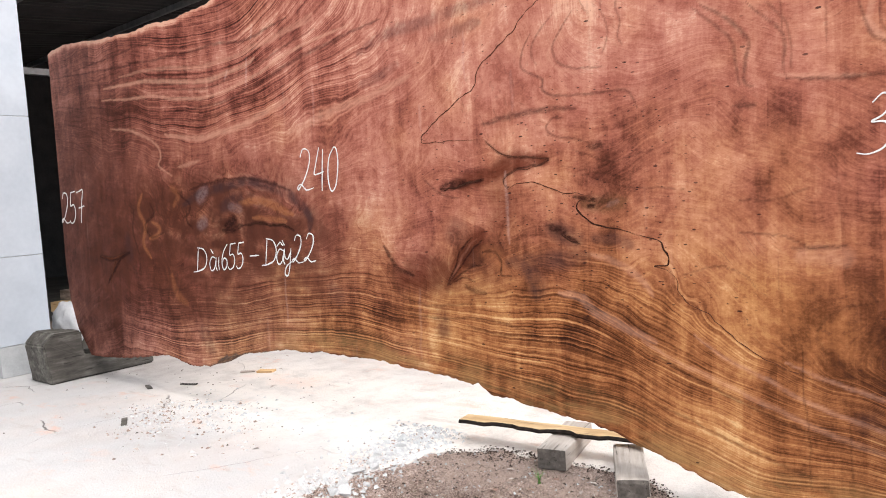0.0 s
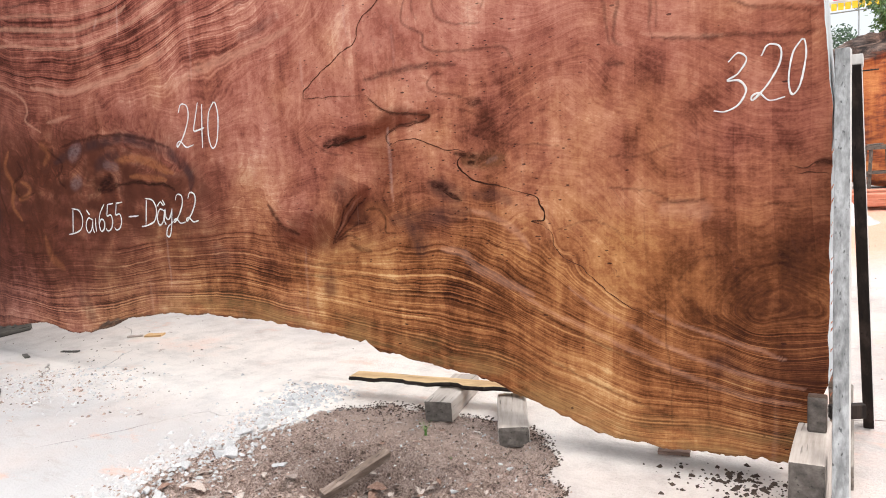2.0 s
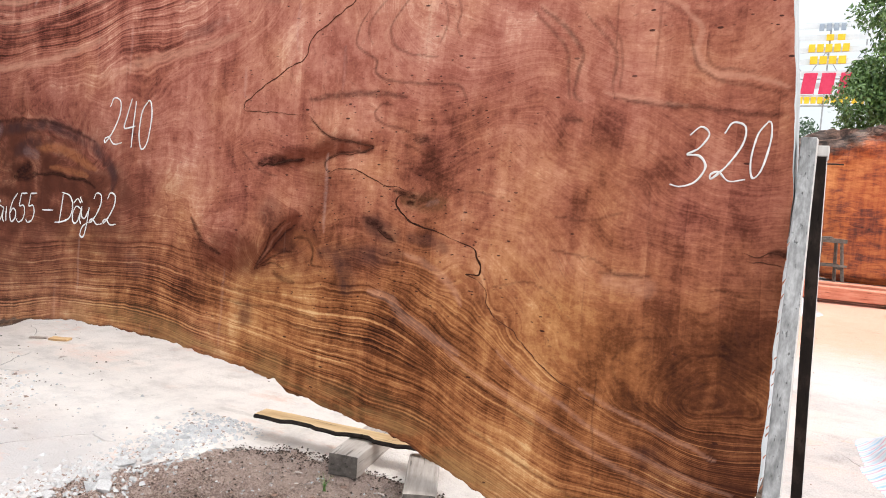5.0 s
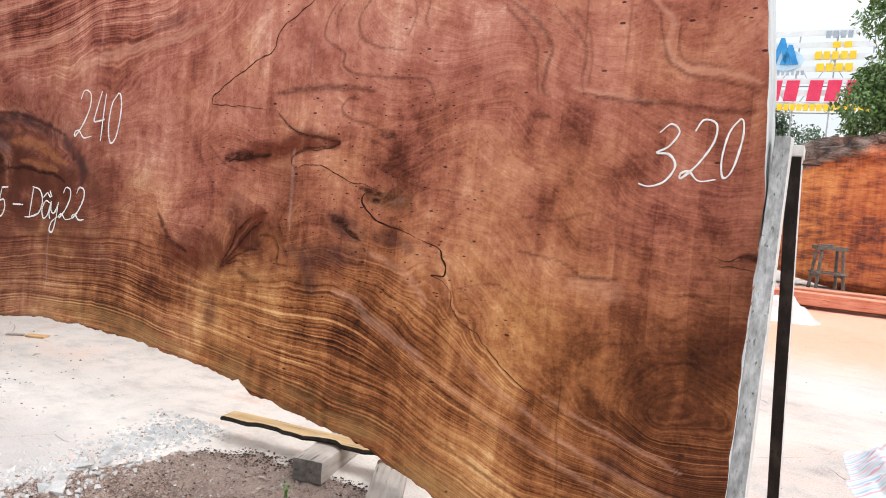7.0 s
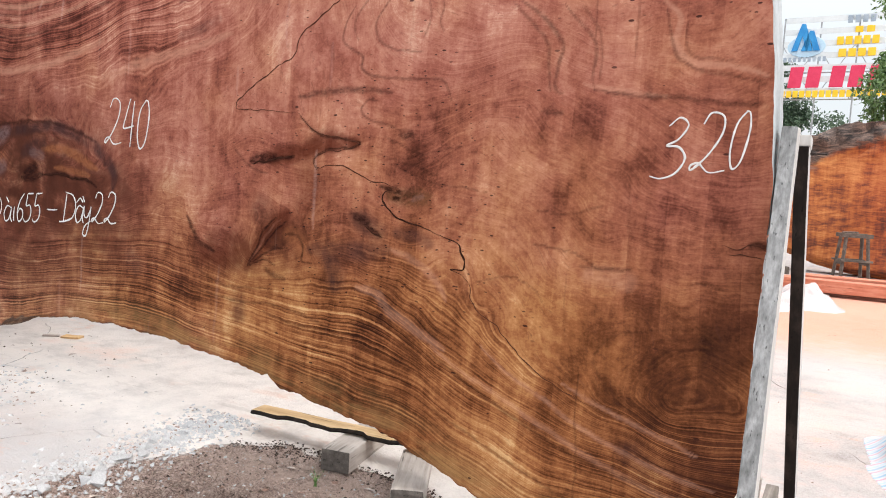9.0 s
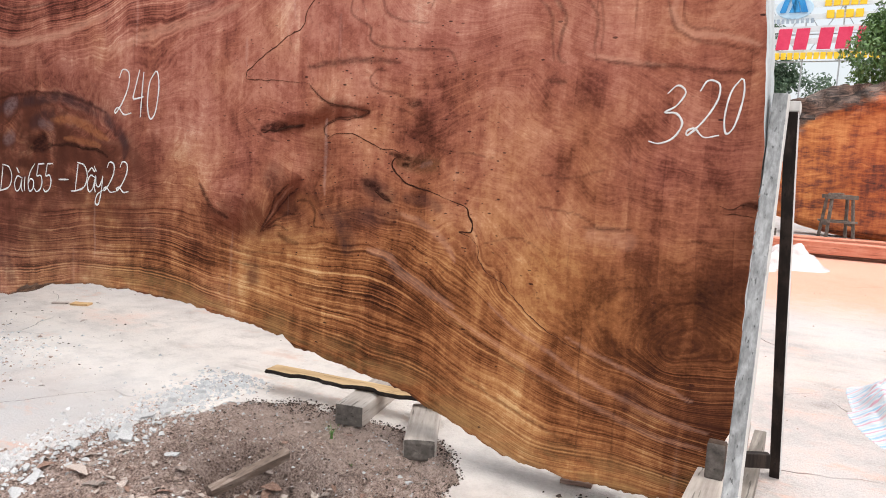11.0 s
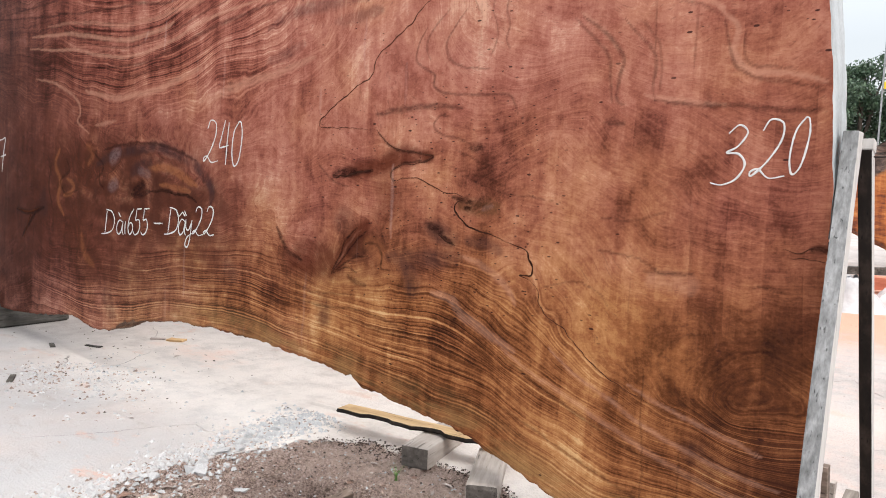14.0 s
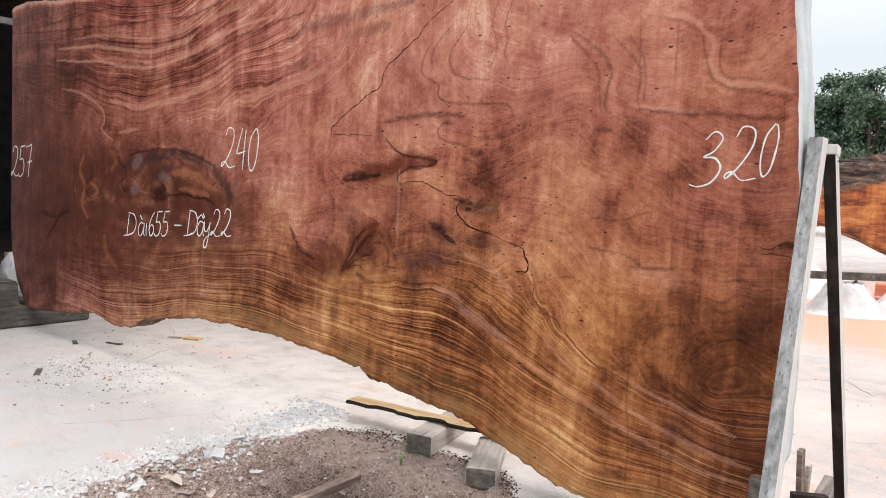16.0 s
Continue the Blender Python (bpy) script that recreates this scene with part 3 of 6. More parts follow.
ring(1.12, (4.75, 2.06), (4.49, 1.85), (4.18, 1.66), (4.53, 1.61), (5.24, 1.66), (5.60, 1.76), (5.80, 1.58), (6.35, 1.45))
ring(1.22, (3.44, 1.58), (3.68, 1.70), (4.21, 1.86), (4.50, 2.03), (4.9, 2.5))
ring(1.42, (1.28, 1.99), (1.69, 1.88), (2.26, 1.80), (2.90, 1.87), (3.31, 1.99), (4.17, 2.2), (4.5, 2.8))
ring(1.65, (0.1, 2.35), (1.34, 2.26), (2.08, 2.14), (2.62, 2.13), (3.20, 2.22), (3.45, 2.29), (4.0, 2.9))
ring(2.00, (0.1, 2.62), (1.42, 2.59), (2.08, 2.47), (2.67, 2.43), (3.3, 2.75))
ring(1.50, (5.10, 2.10), (5.55, 1.95), (5.89, 1.85), (5.4, 2.8))
ring(1.15, (0.1, 1.9), (0.8, 1.7))
ring(1.45, (6.35, 1.85), (6.3, 2.9))
ring(0.62, (0.1, 1.2), (0.15, 0.8))


def swell(x, z):
    """A smooth sheet through all the ring lines (thin plate), so that the grain flows between them."""
    p = np.array(RINGS)
    n = len(p)

    def kernel(r2):
        return 0.5 * r2 * np.log(r2 + 1e-9)
    k = kernel((p[:, None, 0] - p[None, :, 0]) ** 2 + (p[:, None, 1] - p[None, :, 1]) ** 2) + 0.004 * np.eye(n)
    q = np.column_stack([np.ones(n), p[:, :2]])
    a = np.block([[k, q], [q.T, np.zeros((3, 3))]])
    w = np.linalg.solve(a, np.concatenate([p[:, 2], np.zeros(3)]))
    out = w[n] + w[n + 1] * x + w[n + 2] * z
    for (px, pz, _), c in zip(RINGS, w):
        out += c * kernel((x - px) ** 2 + (z - pz) ** 2)
    return out


def spot(x, z, cx, cz, rx, rz, turn=0.0):
    c, s = math.cos(radians(turn)), math.sin(radians(turn))
    u, v = (x - cx) * c + (z - cz) * s, (z - cz) * c - (x - cx) * s
    return np.exp(-((u / rx) ** 2 + (v / rz) ** 2))


# The figure of the face, stroke by stroke: what it is, half its width, its strength and the line that it follows.
FIGURE = [
    ("light", 0.016, 0.58, [(0.94, 2.377), (1.38, 2.351), (1.64, 2.330), (1.98, 2.275), (2.25, 2.239), (2.50, 2.235), (2.77, 2.265), (2.86, 2.291)]),
    ("light", 0.012, 0.54, [(0.90, 2.288), (1.38, 2.244), (1.69, 2.219), (1.94, 2.163), (2.22, 2.131), (2.51, 2.131), (2.71, 2.159), (2.90, 2.196), (3.19, 2.263), (3.47, 2.299), (3.72, 2.326)]),
    ("light", 0.011, 0.47, [(1.01, 2.062), (1.31, 2.011), (1.54, 1.935), (1.69, 1.858), (1.71, 1.783), (1.68, 1.730), (1.85, 1.637)]),
    ("light", 0.022, 0.43, [(1.79, 1.931), (2.08, 1.882), (2.38, 1.869), (2.66, 1.893), (2.92, 1.948), (3.15, 2.002)]),
    ("light", 0.026, 0.36, [(3.14, 1.801), (3.39, 1.854), (3.65, 1.899), (3.85, 1.925), (4.12, 1.991)]),
    ("light", 0.016, 0.36, [(1.19, 2.429), (1.72, 2.408), (2.05, 2.359), (2.42, 2.321), (2.76, 2.344), (3.07, 2.379), (3.41, 2.410)]),
    ("light", 0.012, 0.36, [(1.93, 1.696), (2.05, 1.706), (2.21, 1.718)]),
    ("light", 0.02, 0.29, [(2.76, 2.362), (2.95, 2.365), (3.19, 2.398), (3.41, 2.436)]),
    ("ink", 0.01, 0.69, [(0.06, 2.589), (0.89, 2.525), (1.55, 2.484), (2.12, 2.452), (2.42, 2.445), (2.76, 2.416), (3.02, 2.447), (3.18, 2.466)]),
    ("ink", 0.008, 0.62, [(0.46, 2.594), (0.98, 2.590), (1.45, 2.603), (2.04, 2.579)]),
    ("ink", 0.012, 0.62, [(1.95, 2.083), (2.37, 2.066), (2.58, 2.078), (2.84, 2.130), (3.04, 2.166), (3.31, 2.224), (3.58, 2.261), (3.92, 2.309)]),
    ("ink", 0.008, 0.56, [(1.73, 2.269), (2.06, 2.209), (2.36, 2.188), (2.64, 2.205), (2.90, 2.245), (3.19, 2.314), (3.41, 2.354)]),
    ("ink", 0.01, 0.50, [(1.83, 2.043), (2.15, 1.996), (2.44, 1.998), (2.72, 2.032), (2.94, 2.087)]),
    ("ink", 0.007, 0.50, [(0.07, 2.345), (0.48, 2.289), (0.80, 2.251), (1.20, 2.146), (1.57, 2.059), (1.83, 1.962)]),
    ("ink", 0.006, 0.44, [(0.08, 2.199), (0.49, 2.135), (0.81, 2.037), (0.97, 1.917)]),
    ("ink", 0.006, 0.44, [(0.09, 2.077), (0.44, 1.996), (0.67, 1.884), (0.78, 1.743)]),
    ("smoke", 0.035, 0.60, [(3.76, 2.158), (3.97, 2.218), (4.19, 2.229), (4.39, 2.244), (4.70, 2.261)]),
    ("smoke", 0.03, 0.48, [(3.75, 1.987), (3.89, 2.008), (4.03, 2.057)]),
    ("smoke", 0.03, 0.48, [(4.26, 2.138), (4.36, 2.142), (4.55, 2.162)]),
    ("ink", 0.005, 0.56, [(5.27, 2.190), (5.24, 2.099), (5.26, 2.024), (5.25, 1.966), (5.27, 1.928)]),
    ("light", 0.006, 0.32, [(5.24, 2.193), (5.21, 2.101), (5.24, 2.026), (5.23, 1.955), (5.25, 1.924)]),
    ("ink", 0.005, 0.50, [(5.19, 2.200), (5.17, 2.106), (5.20, 2.006), (5.18, 1.910)]),
    ("ink", 0.006, 0.62, [(4.83, 2.054), (4.79, 1.993), (4.78, 1.928), (4.83, 1.885), (4.88, 1.855), (4.88, 1.803), (4.94, 1.770), (5.07, 1.759), (5.25, 1.753), (5.30, 1.717), (5.32, 1.673)]),
    ("ink", 0.006, 0.56, [(5.04, 2.108), (4.95, 2.004), (4.95, 1.940), (4.99, 1.899), (5.09, 1.867), (5.18, 1.861)]),
    ("light", 0.007, 0.29, [(5.00, 2.050), (4.92, 1.968), (4.94, 1.916), (4.98, 1.880), (5.09, 1.843)]),
    ("ink", 0.005, 0.50, [(4.95, 2.119), (4.85, 2.026), (4.84, 1.962), (4.86, 1.922)]),
    ("ink", 0.008, 0.62, [(5.58, 2.019), (5.67, 1.950), (5.75, 1.863), (5.75, 1.802), (5.74, 1.715), (5.77, 1.692)]),
    ("light", 0.008, 0.36, [(5.57, 2.034), (5.64, 1.982), (5.73, 1.886)]),
    ("ink", 0.007, 0.50, [(5.55, 2.014), (5.62, 1.943), (5.70, 1.860), (5.71, 1.783), (5.72, 1.705)]),
    ("ink", 0.006, 0.56, [(5.75, 1.997), (5.81, 1.927), (5.87, 1.869), (5.88, 1.815), (5.87, 1.735)]),
    ("ink", 0.005, 0.44, [(5.81, 1.991), (5.85, 1.944), (5.89, 1.888), (5.90, 1.814), (5.90, 1.730)]),
    ("light", 0.01, 0.43, [(5.87, 2.073), (5.94, 2.046), (6.02, 2.030), (6.10, 1.990)]),
    ("ink", 0.005, 0.44, [(5.92, 2.042), (6.01, 2.011), (6.09, 1.971)]),
    ("light", 0.012, 0.40, [(6.08, 1.993), (6.14, 1.937), (6.14, 1.887), (6.13, 1.848), (6.18, 1.792), (6.23, 1.773), (6.32, 1.763), (6.42, 1.733)]),
    ("ink", 0.006, 0.56, [(6.10, 1.960), (6.12, 1.859), (6.15, 1.801), (6.21, 1.762), (6.30, 1.739), (6.42, 1.709)]),
    ("ink", 0.005, 0.50, [(6.17, 1.914), (6.17, 1.835), (6.22, 1.796), (6.32, 1.782)]),
    ("light", 0.008, 0.36, [(5.84, 1.726), (5.92, 1.707), (6.02, 1.693), (6.12, 1.679)]),
    ("ink", 0.008, 0.69, [(5.88, 1.705), (6.01, 1.683), (6.14, 1.674), (6.27, 1.658), (6.43, 1.651)]),
    ("ink", 0.014, 0.69, [(4.55, 1.694), (4.66, 1.709), (4.80, 1.715), (4.91, 1.714), (5.04, 1.704)]),
    ("ink", 0.005, 0.62, [(5.00, 1.665), (4.93, 1.672), (4.90, 1.639), (4.94, 1.600), (5.03, 1.573), (5.11, 1.547)]),
    ("ink", 0.02, 0.88, [(5.11, 1.537), (5.15, 1.537)]),
    ("ink", 0.005, 0.50, [(5.02, 1.530), (5.12, 1.492), (5.21, 1.468), (5.39, 1.505)]),
    ("ink", 0.01, 0.69, [(5.70, 1.626), (5.77, 1.625)]),
    ("ink", 0.004, 0.50, [(5.00, 1.435), (5.09, 1.416), (5.22, 1.369), (5.37, 1.345), (5.54, 1.328)]),
    ("ink", 0.004, 0.44, [(4.96, 1.465), (5.16, 1.422), (5.31, 1.372)]),
    ("ink", 0.005, 0.50, [(5.71, 1.283), (5.84, 1.286), (5.95, 1.317)]),
    ("ink", 0.006, 0.75, [(5.88, 1.110), (5.97, 1.105), (6.07, 1.102)]),
    ("ink", 0.005, 0.75, [(6.25, 1.088), (6.32, 1.086), (6.36, 1.083)]),
    ("light", 0.035, 0.25, [(5.92, 1.080), (5.99, 1.076), (6.06, 1.066)]),
    ("ink", 0.005, 0.56, [(5.70, 1.159), (5.85, 1.149), (5.94, 1.114)]),
    ("ink", 0.004, 0.50, [(5.48, 1.000), (5.61, 1.037), (5.71, 1.014), (5.77, 0.964)]),
    ("ink", 0.006, 0.38, [(6.35, 0.927), (6.17, 0.891), (6.13, 0.842), (6.12, 0.779), (6.15, 0.732), (6.25, 0.700), (6.39, 0.668)]),
    ("ink", 0.006, 0.38, [(6.37, 0.900), (6.22, 0.867), (6.16, 0.826), (6.15, 0.774), (6.21, 0.736), (6.38, 0.707)]),
    ("ink", 0.006, 0.44, [(6.36, 0.968), (6.09, 0.909), (5.99, 0.862), (5.96, 0.793), (6.00, 0.724), (6.11, 0.671), (6.27, 0.644), (6.39, 0.620)]),
    ("light", 0.008, 0.36, [(5.52, 0.768), (5.64, 0.693), (5.77, 0.626), (5.94, 0.550), (6.12, 0.496), (6.29, 0.455), (6.39, 0.443)]),
    ("light", 0.007, 0.36, [(5.85, 0.686), (5.98, 0.645), (6.11, 0.609), (6.24, 0.571), (6.32, 0.544)]),
    ("light", 0.01, 0.32, [(5.30, 0.733), (5.45, 0.660), (5.62, 0.596), (5.80, 0.519), (6.02, 0.438), (6.19, 0.398), (6.37, 0.387)]),
    ("ink", 0.008, 0.62, [(5.30, 0.708), (5.48, 0.617), (5.67, 0.538), (5.85, 0.464), (6.04, 0.422), (6.23, 0.399)]),
    ("ink", 0.006, 0.56, [(5.28, 0.506), (5.46, 0.445), (5.66, 0.371), (5.82, 0.319), (5.94, 0.285)]),
    ("smoke", 0.05, 0.48, [(6.12, 0.506), (6.16, 0.472)]),
    ("light", 0.02, 0.36, [(4.93, 0.915), (5.03, 0.900), (5.09, 0.842), (5.20, 0.794), (5.36, 0.730)]),
    ("light", 0.016, 0.29, [(5.09, 1.086), (5.21, 1.046), (5.31, 0.982), (5.36, 0.914)]),
    ("ink", 0.006, 0.62, [(3.83, 0.807), (4.07, 0.772), (4.29, 0.769), (4.50, 0.780), (4.69, 0.750), (4.92, 0.673)]),
    ("ink", 0.006, 0.50, [(3.92, 0.895), (4.16, 0.828), (4.45, 0.847)]),
    ("ink", 0.007, 0.62, [(4.42, 0.741), (4.54, 0.715), (4.66, 0.709), (4.77, 0.705)]),
    ("ink", 0.022, 1.00, [(4.29, 1.406), (4.35, 1.419), (4.43, 1.431)]),
    ("ink", 0.011, 1.00, [(4.28, 1.400), (4.37, 1.408), (4.47, 1.429), (4.54, 1.439)]),
    ("knot", 0.047, 0.9, [(4.41, 1.425), (4.51, 1.444), (4.61, 1.462)]),
    ("knot", 0.053, 0.95, [(4.61, 1.462), (4.66, 1.484), (4.71, 1.498), (4.79, 1.501)]),
    ("knot", 0.028, 0.95, [(4.77, 1.501), (4.84, 1.504), (4.89, 1.499)]),
    ("knot", 0.078, 0.45, [(4.61, 1.393), (4.66, 1.298), (4.62, 1.228)]),
    ("ink", 0.006, 1.00, [(4.56, 1.614), (4.62, 1.566), (4.69, 1.528), (4.80, 1.517), (4.90, 1.501), (4.87, 1.485), (4.82, 1.472), (4.72, 1.460), (4.66, 1.429), (4.68, 1.381)]),
    ("ink", 0.006, 0.62, [(4.18, 1.457), (4.25, 1.399), (4.31, 1.366), (4.40, 1.354)]),
    ("ink", 0.035, 1.00, [(2.46, 1.269), (2.56, 1.310)]),
    ("ink", 0.02, 1.00, [(2.42, 1.249), (2.53, 1.245), (2.63, 1.274)]),
    ("smoke", 0.05, 0.96, [(2.45, 1.402), (2.62, 1.441)]),
    ("smoke", 0.035, 1.00, [(1.97, 1.435), (2.18, 1.496), (2.48, 1.530), (2.75, 1.541), (2.96, 1.498), (3.16, 1.419), (3.29, 1.312), (3.28, 1.227)]),
    ("ink", 0.012, 0.75, [(2.06, 1.535), (2.33, 1.561), (2.61, 1.571), (2.91, 1.533), (3.13, 1.464)]),
    ("amber", 0.026, 0.8, [(2.62, 1.412), (2.82, 1.425), (2.98, 1.381), (3.14, 1.325)]),
    ("amber", 0.020, 0.7, [(2.76, 1.315), (2.96, 1.303), (3.08, 1.289)]),
    ("grey", 0.045, 0.42, [(2.18, 1.476), (2.24, 1.507)]),
    ("grey", 0.04, 0.42, [(2.16, 1.287), (2.22, 1.312)]),
    ("grey", 0.03, 0.32, [(2.52, 1.395), (2.62, 1.375)]),
    ("ink", 0.01, 0.75, [(1.90, 1.515), (2.05, 1.435), (2.00, 1.335), (2.08, 1.257)]),
    ("ink", 0.011, 1.00, [(2.63, 1.267), (2.80, 1.280), (2.93, 1.266), (3.05, 1.263), (3.15, 1.232)]),
    ("amber", 0.022, 0.7, [(1.43, 1.536), (1.36, 1.428), (1.44, 1.301), (1.40, 1.171), (1.50, 1.068)]),
    ("amber", 0.02, 0.7, [(1.53, 1.324), (1.64, 1.285), (1.61, 1.229), (1.49, 1.208)]),
    ("amber", 0.025, 0.5, [(1.82, 1.556), (1.91, 1.495), (1.85, 1.433)]),
    ("ink", 0.01, 0.62, [(1.52, 1.472), (1.57, 1.380), (1.44, 1.309), (1.52, 1.218), (1.69, 1.244)]),
    ("ink", 0.01, 0.62, [(1.29, 1.428), (1.26, 1.252), (1.34, 1.081)]),
    ("smoke", 0.06, 0.72, [(1.17, 1.205), (1.19, 1.074)]),
    ("ink", 0.02, 1.00, [(0.71, 1.078), (0.93, 1.056), (1.19, 1.100)]),
    ("ink", 0.016, 1.00, [(1.06, 1.067), (0.95, 0.980), (0.82, 0.862)]),
    ("amber", 0.03, 0.5, [(1.77, 0.936), (1.82, 0.815), (1.95, 0.744)]),
    ("ink", 0.014, 0.88, [(3.87, 1.126), (3.93, 1.058), (3.97, 1.009), (4.08, 0.972)]),
    ("knot", 0.070, 0.8, [(4.03, 0.962), (4.17, 0.965), (4.28, 1.004)]),
    ("knot", 0.047, 0.7, [(4.05, 1.031), (4.23, 1.039)]),
    ("knot", 0.047, 0.85, [(4.30, 0.938), (4.37, 1.026), (4.45, 1.125), (4.53, 1.175)]),
    ("ink", 0.006, 1.00, [(4.30, 0.938), (4.34, 1.009), (4.40, 1.116), (4.46, 1.162)]),
    ("ink", 0.005, 1.00, [(4.30, 0.938), (4.38, 1.021), (4.46, 1.105), (4.53, 1.153)]),
    ("ink", 0.005, 0.88, [(4.30, 0.938), (4.44, 1.018), (4.54, 1.035)]),
    ("ink", 0.005, 0.88, [(4.30, 0.932), (4.40, 0.971), (4.47, 0.948)]),
    ("light", 0.006, 0.43, [(4.31, 0.951), (4.36, 1.020), (4.43, 1.112), (4.49, 1.156)]),
    ("amber", 0.04, 0.7, [(4.54, 1.096), (4.61, 1.074), (4.64, 1.007)]),
    ("ink", 0.006, 0.88, [(4.52, 1.095), (4.59, 1.095), (4.63, 1.048), (4.62, 0.992), (4.68, 0.988)]),
    ("ink", 0.012, 0.62, [(4.41, 0.928), (4.47, 0.906), (4.53, 0.898)]),
    ("smoke", 0.05, 0.84, [(4.76, 1.045), (4.81, 0.968), (4.82, 0.916)]),
    ("smoke", 0.05, 0.60, [(4.25, 0.778), (4.26, 0.706)]),
    ("smoke", 0.06, 0.60, [(4.35, 1.205), (4.39, 1.187)]),
    ("smoke", 0.04, 0.72, [(4.67, 1.046), (4.89, 1.056), (5.07, 1.079)]),
    ("ink", 0.022, 0.94, [(4.91, 1.195), (4.96, 1.175)]),
    ("ink", 0.01, 1.00, [(4.95, 1.171), (4.99, 1.148), (5.04, 1.126)]),
    ("smoke", 0.05, 0.72, [(4.91, 1.190), (5.02, 1.145)]),
    ("moss", 0.035, 0.9, [(5.07, 1.301), (5.13, 1.297), (5.24, 1.301)]),
    ("ink", 0.012, 1.00, [(5.02, 1.333), (5.08, 1.320), (5.12, 1.316)]),
    ("ink", 0.013, 1.00, [(5.09, 1.292), (5.11, 1.293)]),
    ("grey", 0.012, 0.20, [(5.18, 1.294), (5.22, 1.308)]),
    ("ink", 0.03, 0.44, [(5.10, 1.303), (5.16, 1.318)]),
    ("smoke", 0.03, 0.60, [(5.11, 1.151), (5.21, 1.146), (5.27, 1.125)]),
    ("ink", 0.01, 1.00, [(6.42, 1.225), (6.44, 1.232), (6.46, 1.229)]),
    ("smoke", 0.06, 0.60, [(2.13, 0.560), (2.21, 0.450)]),
    ("smoke", 0.05, 0.48, [(3.46, 0.884), (3.52, 0.839)]),
    ("ink", 0.004, 0.44, [(5.86, 2.080), (5.87, 1.895), (5.88, 1.709)]),
    ("ink", 0.004, 0.38, [(6.01, 2.011), (6.01, 1.909), (6.01, 1.806)]),
    ("ink", 0.004, 0.50, [(5.91, 0.741), (5.92, 0.480), (5.94, 0.219)]),
    ("ink", 0.004, 0.44, [(6.06, 0.491), (6.06, 0.374), (6.07, 0.257)]),
    ("ink", 0.004, 0.25, [(6.21, 2.066), (6.20, 2.037), (6.20, 2.009)]),
    ("ink", 0.004, 0.25, [(5.84, 1.104), (5.84, 0.962), (5.85, 0.819)]),
    ("ink", 0.004, 0.31, [(6.03, 1.414), (6.04, 1.259), (6.05, 1.102)]),
    ("ink", 0.004, 0.19, [(5.11, 2.211), (5.12, 2.050), (5.12, 1.890)]),
    ("dust", 0.008, 0.24, [(2.78, 2.306), (2.77, 2.218), (2.76, 2.129)]),
    ("dust", 0.008, 0.15, [(4.46, 2.131), (4.46, 2.020), (4.46, 1.909)]),
    ("dust", 0.008, 0.18, [(4.67, 1.462), (4.67, 1.299), (4.68, 1.134)]),
    ("dust", 0.008, 0.12, [(3.38, 2.047), (3.38, 1.931), (3.37, 1.816)]),
    ("dust", 0.008, 0.18, [(2.57, 2.255), (2.56, 2.229), (2.54, 2.202)]),
    ("dust", 0.008, 0.18, [(2.85, 2.493), (2.84, 2.450), (2.83, 2.407)]),
    ("dust", 0.008, 0.15, [(4.17, 1.840), (4.17, 1.774), (4.17, 1.708)]),
    ("dust", 0.008, 0.15, [(3.04, 0.987), (3.04, 0.827), (3.04, 0.666)]),
    ("dust", 0.008, 0.09, [(4.11, 0.913), (4.11, 0.731), (4.11, 0.548)]),
    ("dust", 0.008, 0.09, [(4.72, 1.919), (4.72, 1.825), (4.72, 1.732)]),
]


def figure(kind, x, z):
    """How much each place on the face is marked by one kind of stroke."""
    out = np.zeros_like(x)
    bx, bz = x + 0.006 * lumps(x, z, 14, 71) + 0.003 * lumps(x, z, 45, 72), z + 0.006 * lumps(x, z, 14, 73) + 0.003 * lumps(x, z, 45, 74)
    for n, (name, wide, amount, points) in enumerate(FIGURE):
        if name != kind:
            continue
        line = smooth_line(points, 5)
        lo, hi = line.min(0) - 3 * wide, line.max(0) + 3 * wide
        near = np.nonzero((bx > lo[0]) & (bx < hi[0]) & (bz > lo[1]) & (bz < hi[1]))
        qx, qz = bx[near], bz[near]
        best = np.full(len(qx), 9.0)
        taper = 0.55 * min(1.0, np.linalg.norm(np.diff(line, axis=0), axis=1).sum() / (12 * wide))
        for i, (p, q) in enumerate(zip(line, line[1:])):
            d = q - p
            s = np.clip(((qx - p[0]) * d[0] + (qz - p[1]) * d[1]) / (d @ d + 1e-12), 0, 1)
            end = abs(2 * (i + s) / (len(line) - 1) - 1)
            w = wide * (1 - taper * end ** 4)
            best = np.minimum(best, np.hypot(qx - p[0] - s * d[0], qz - p[1] - s * d[1]) / w)
        out[near] = np.maximum(out[near], amount * (1 - ramp01(best, 0.35, 1.5)))
    return out


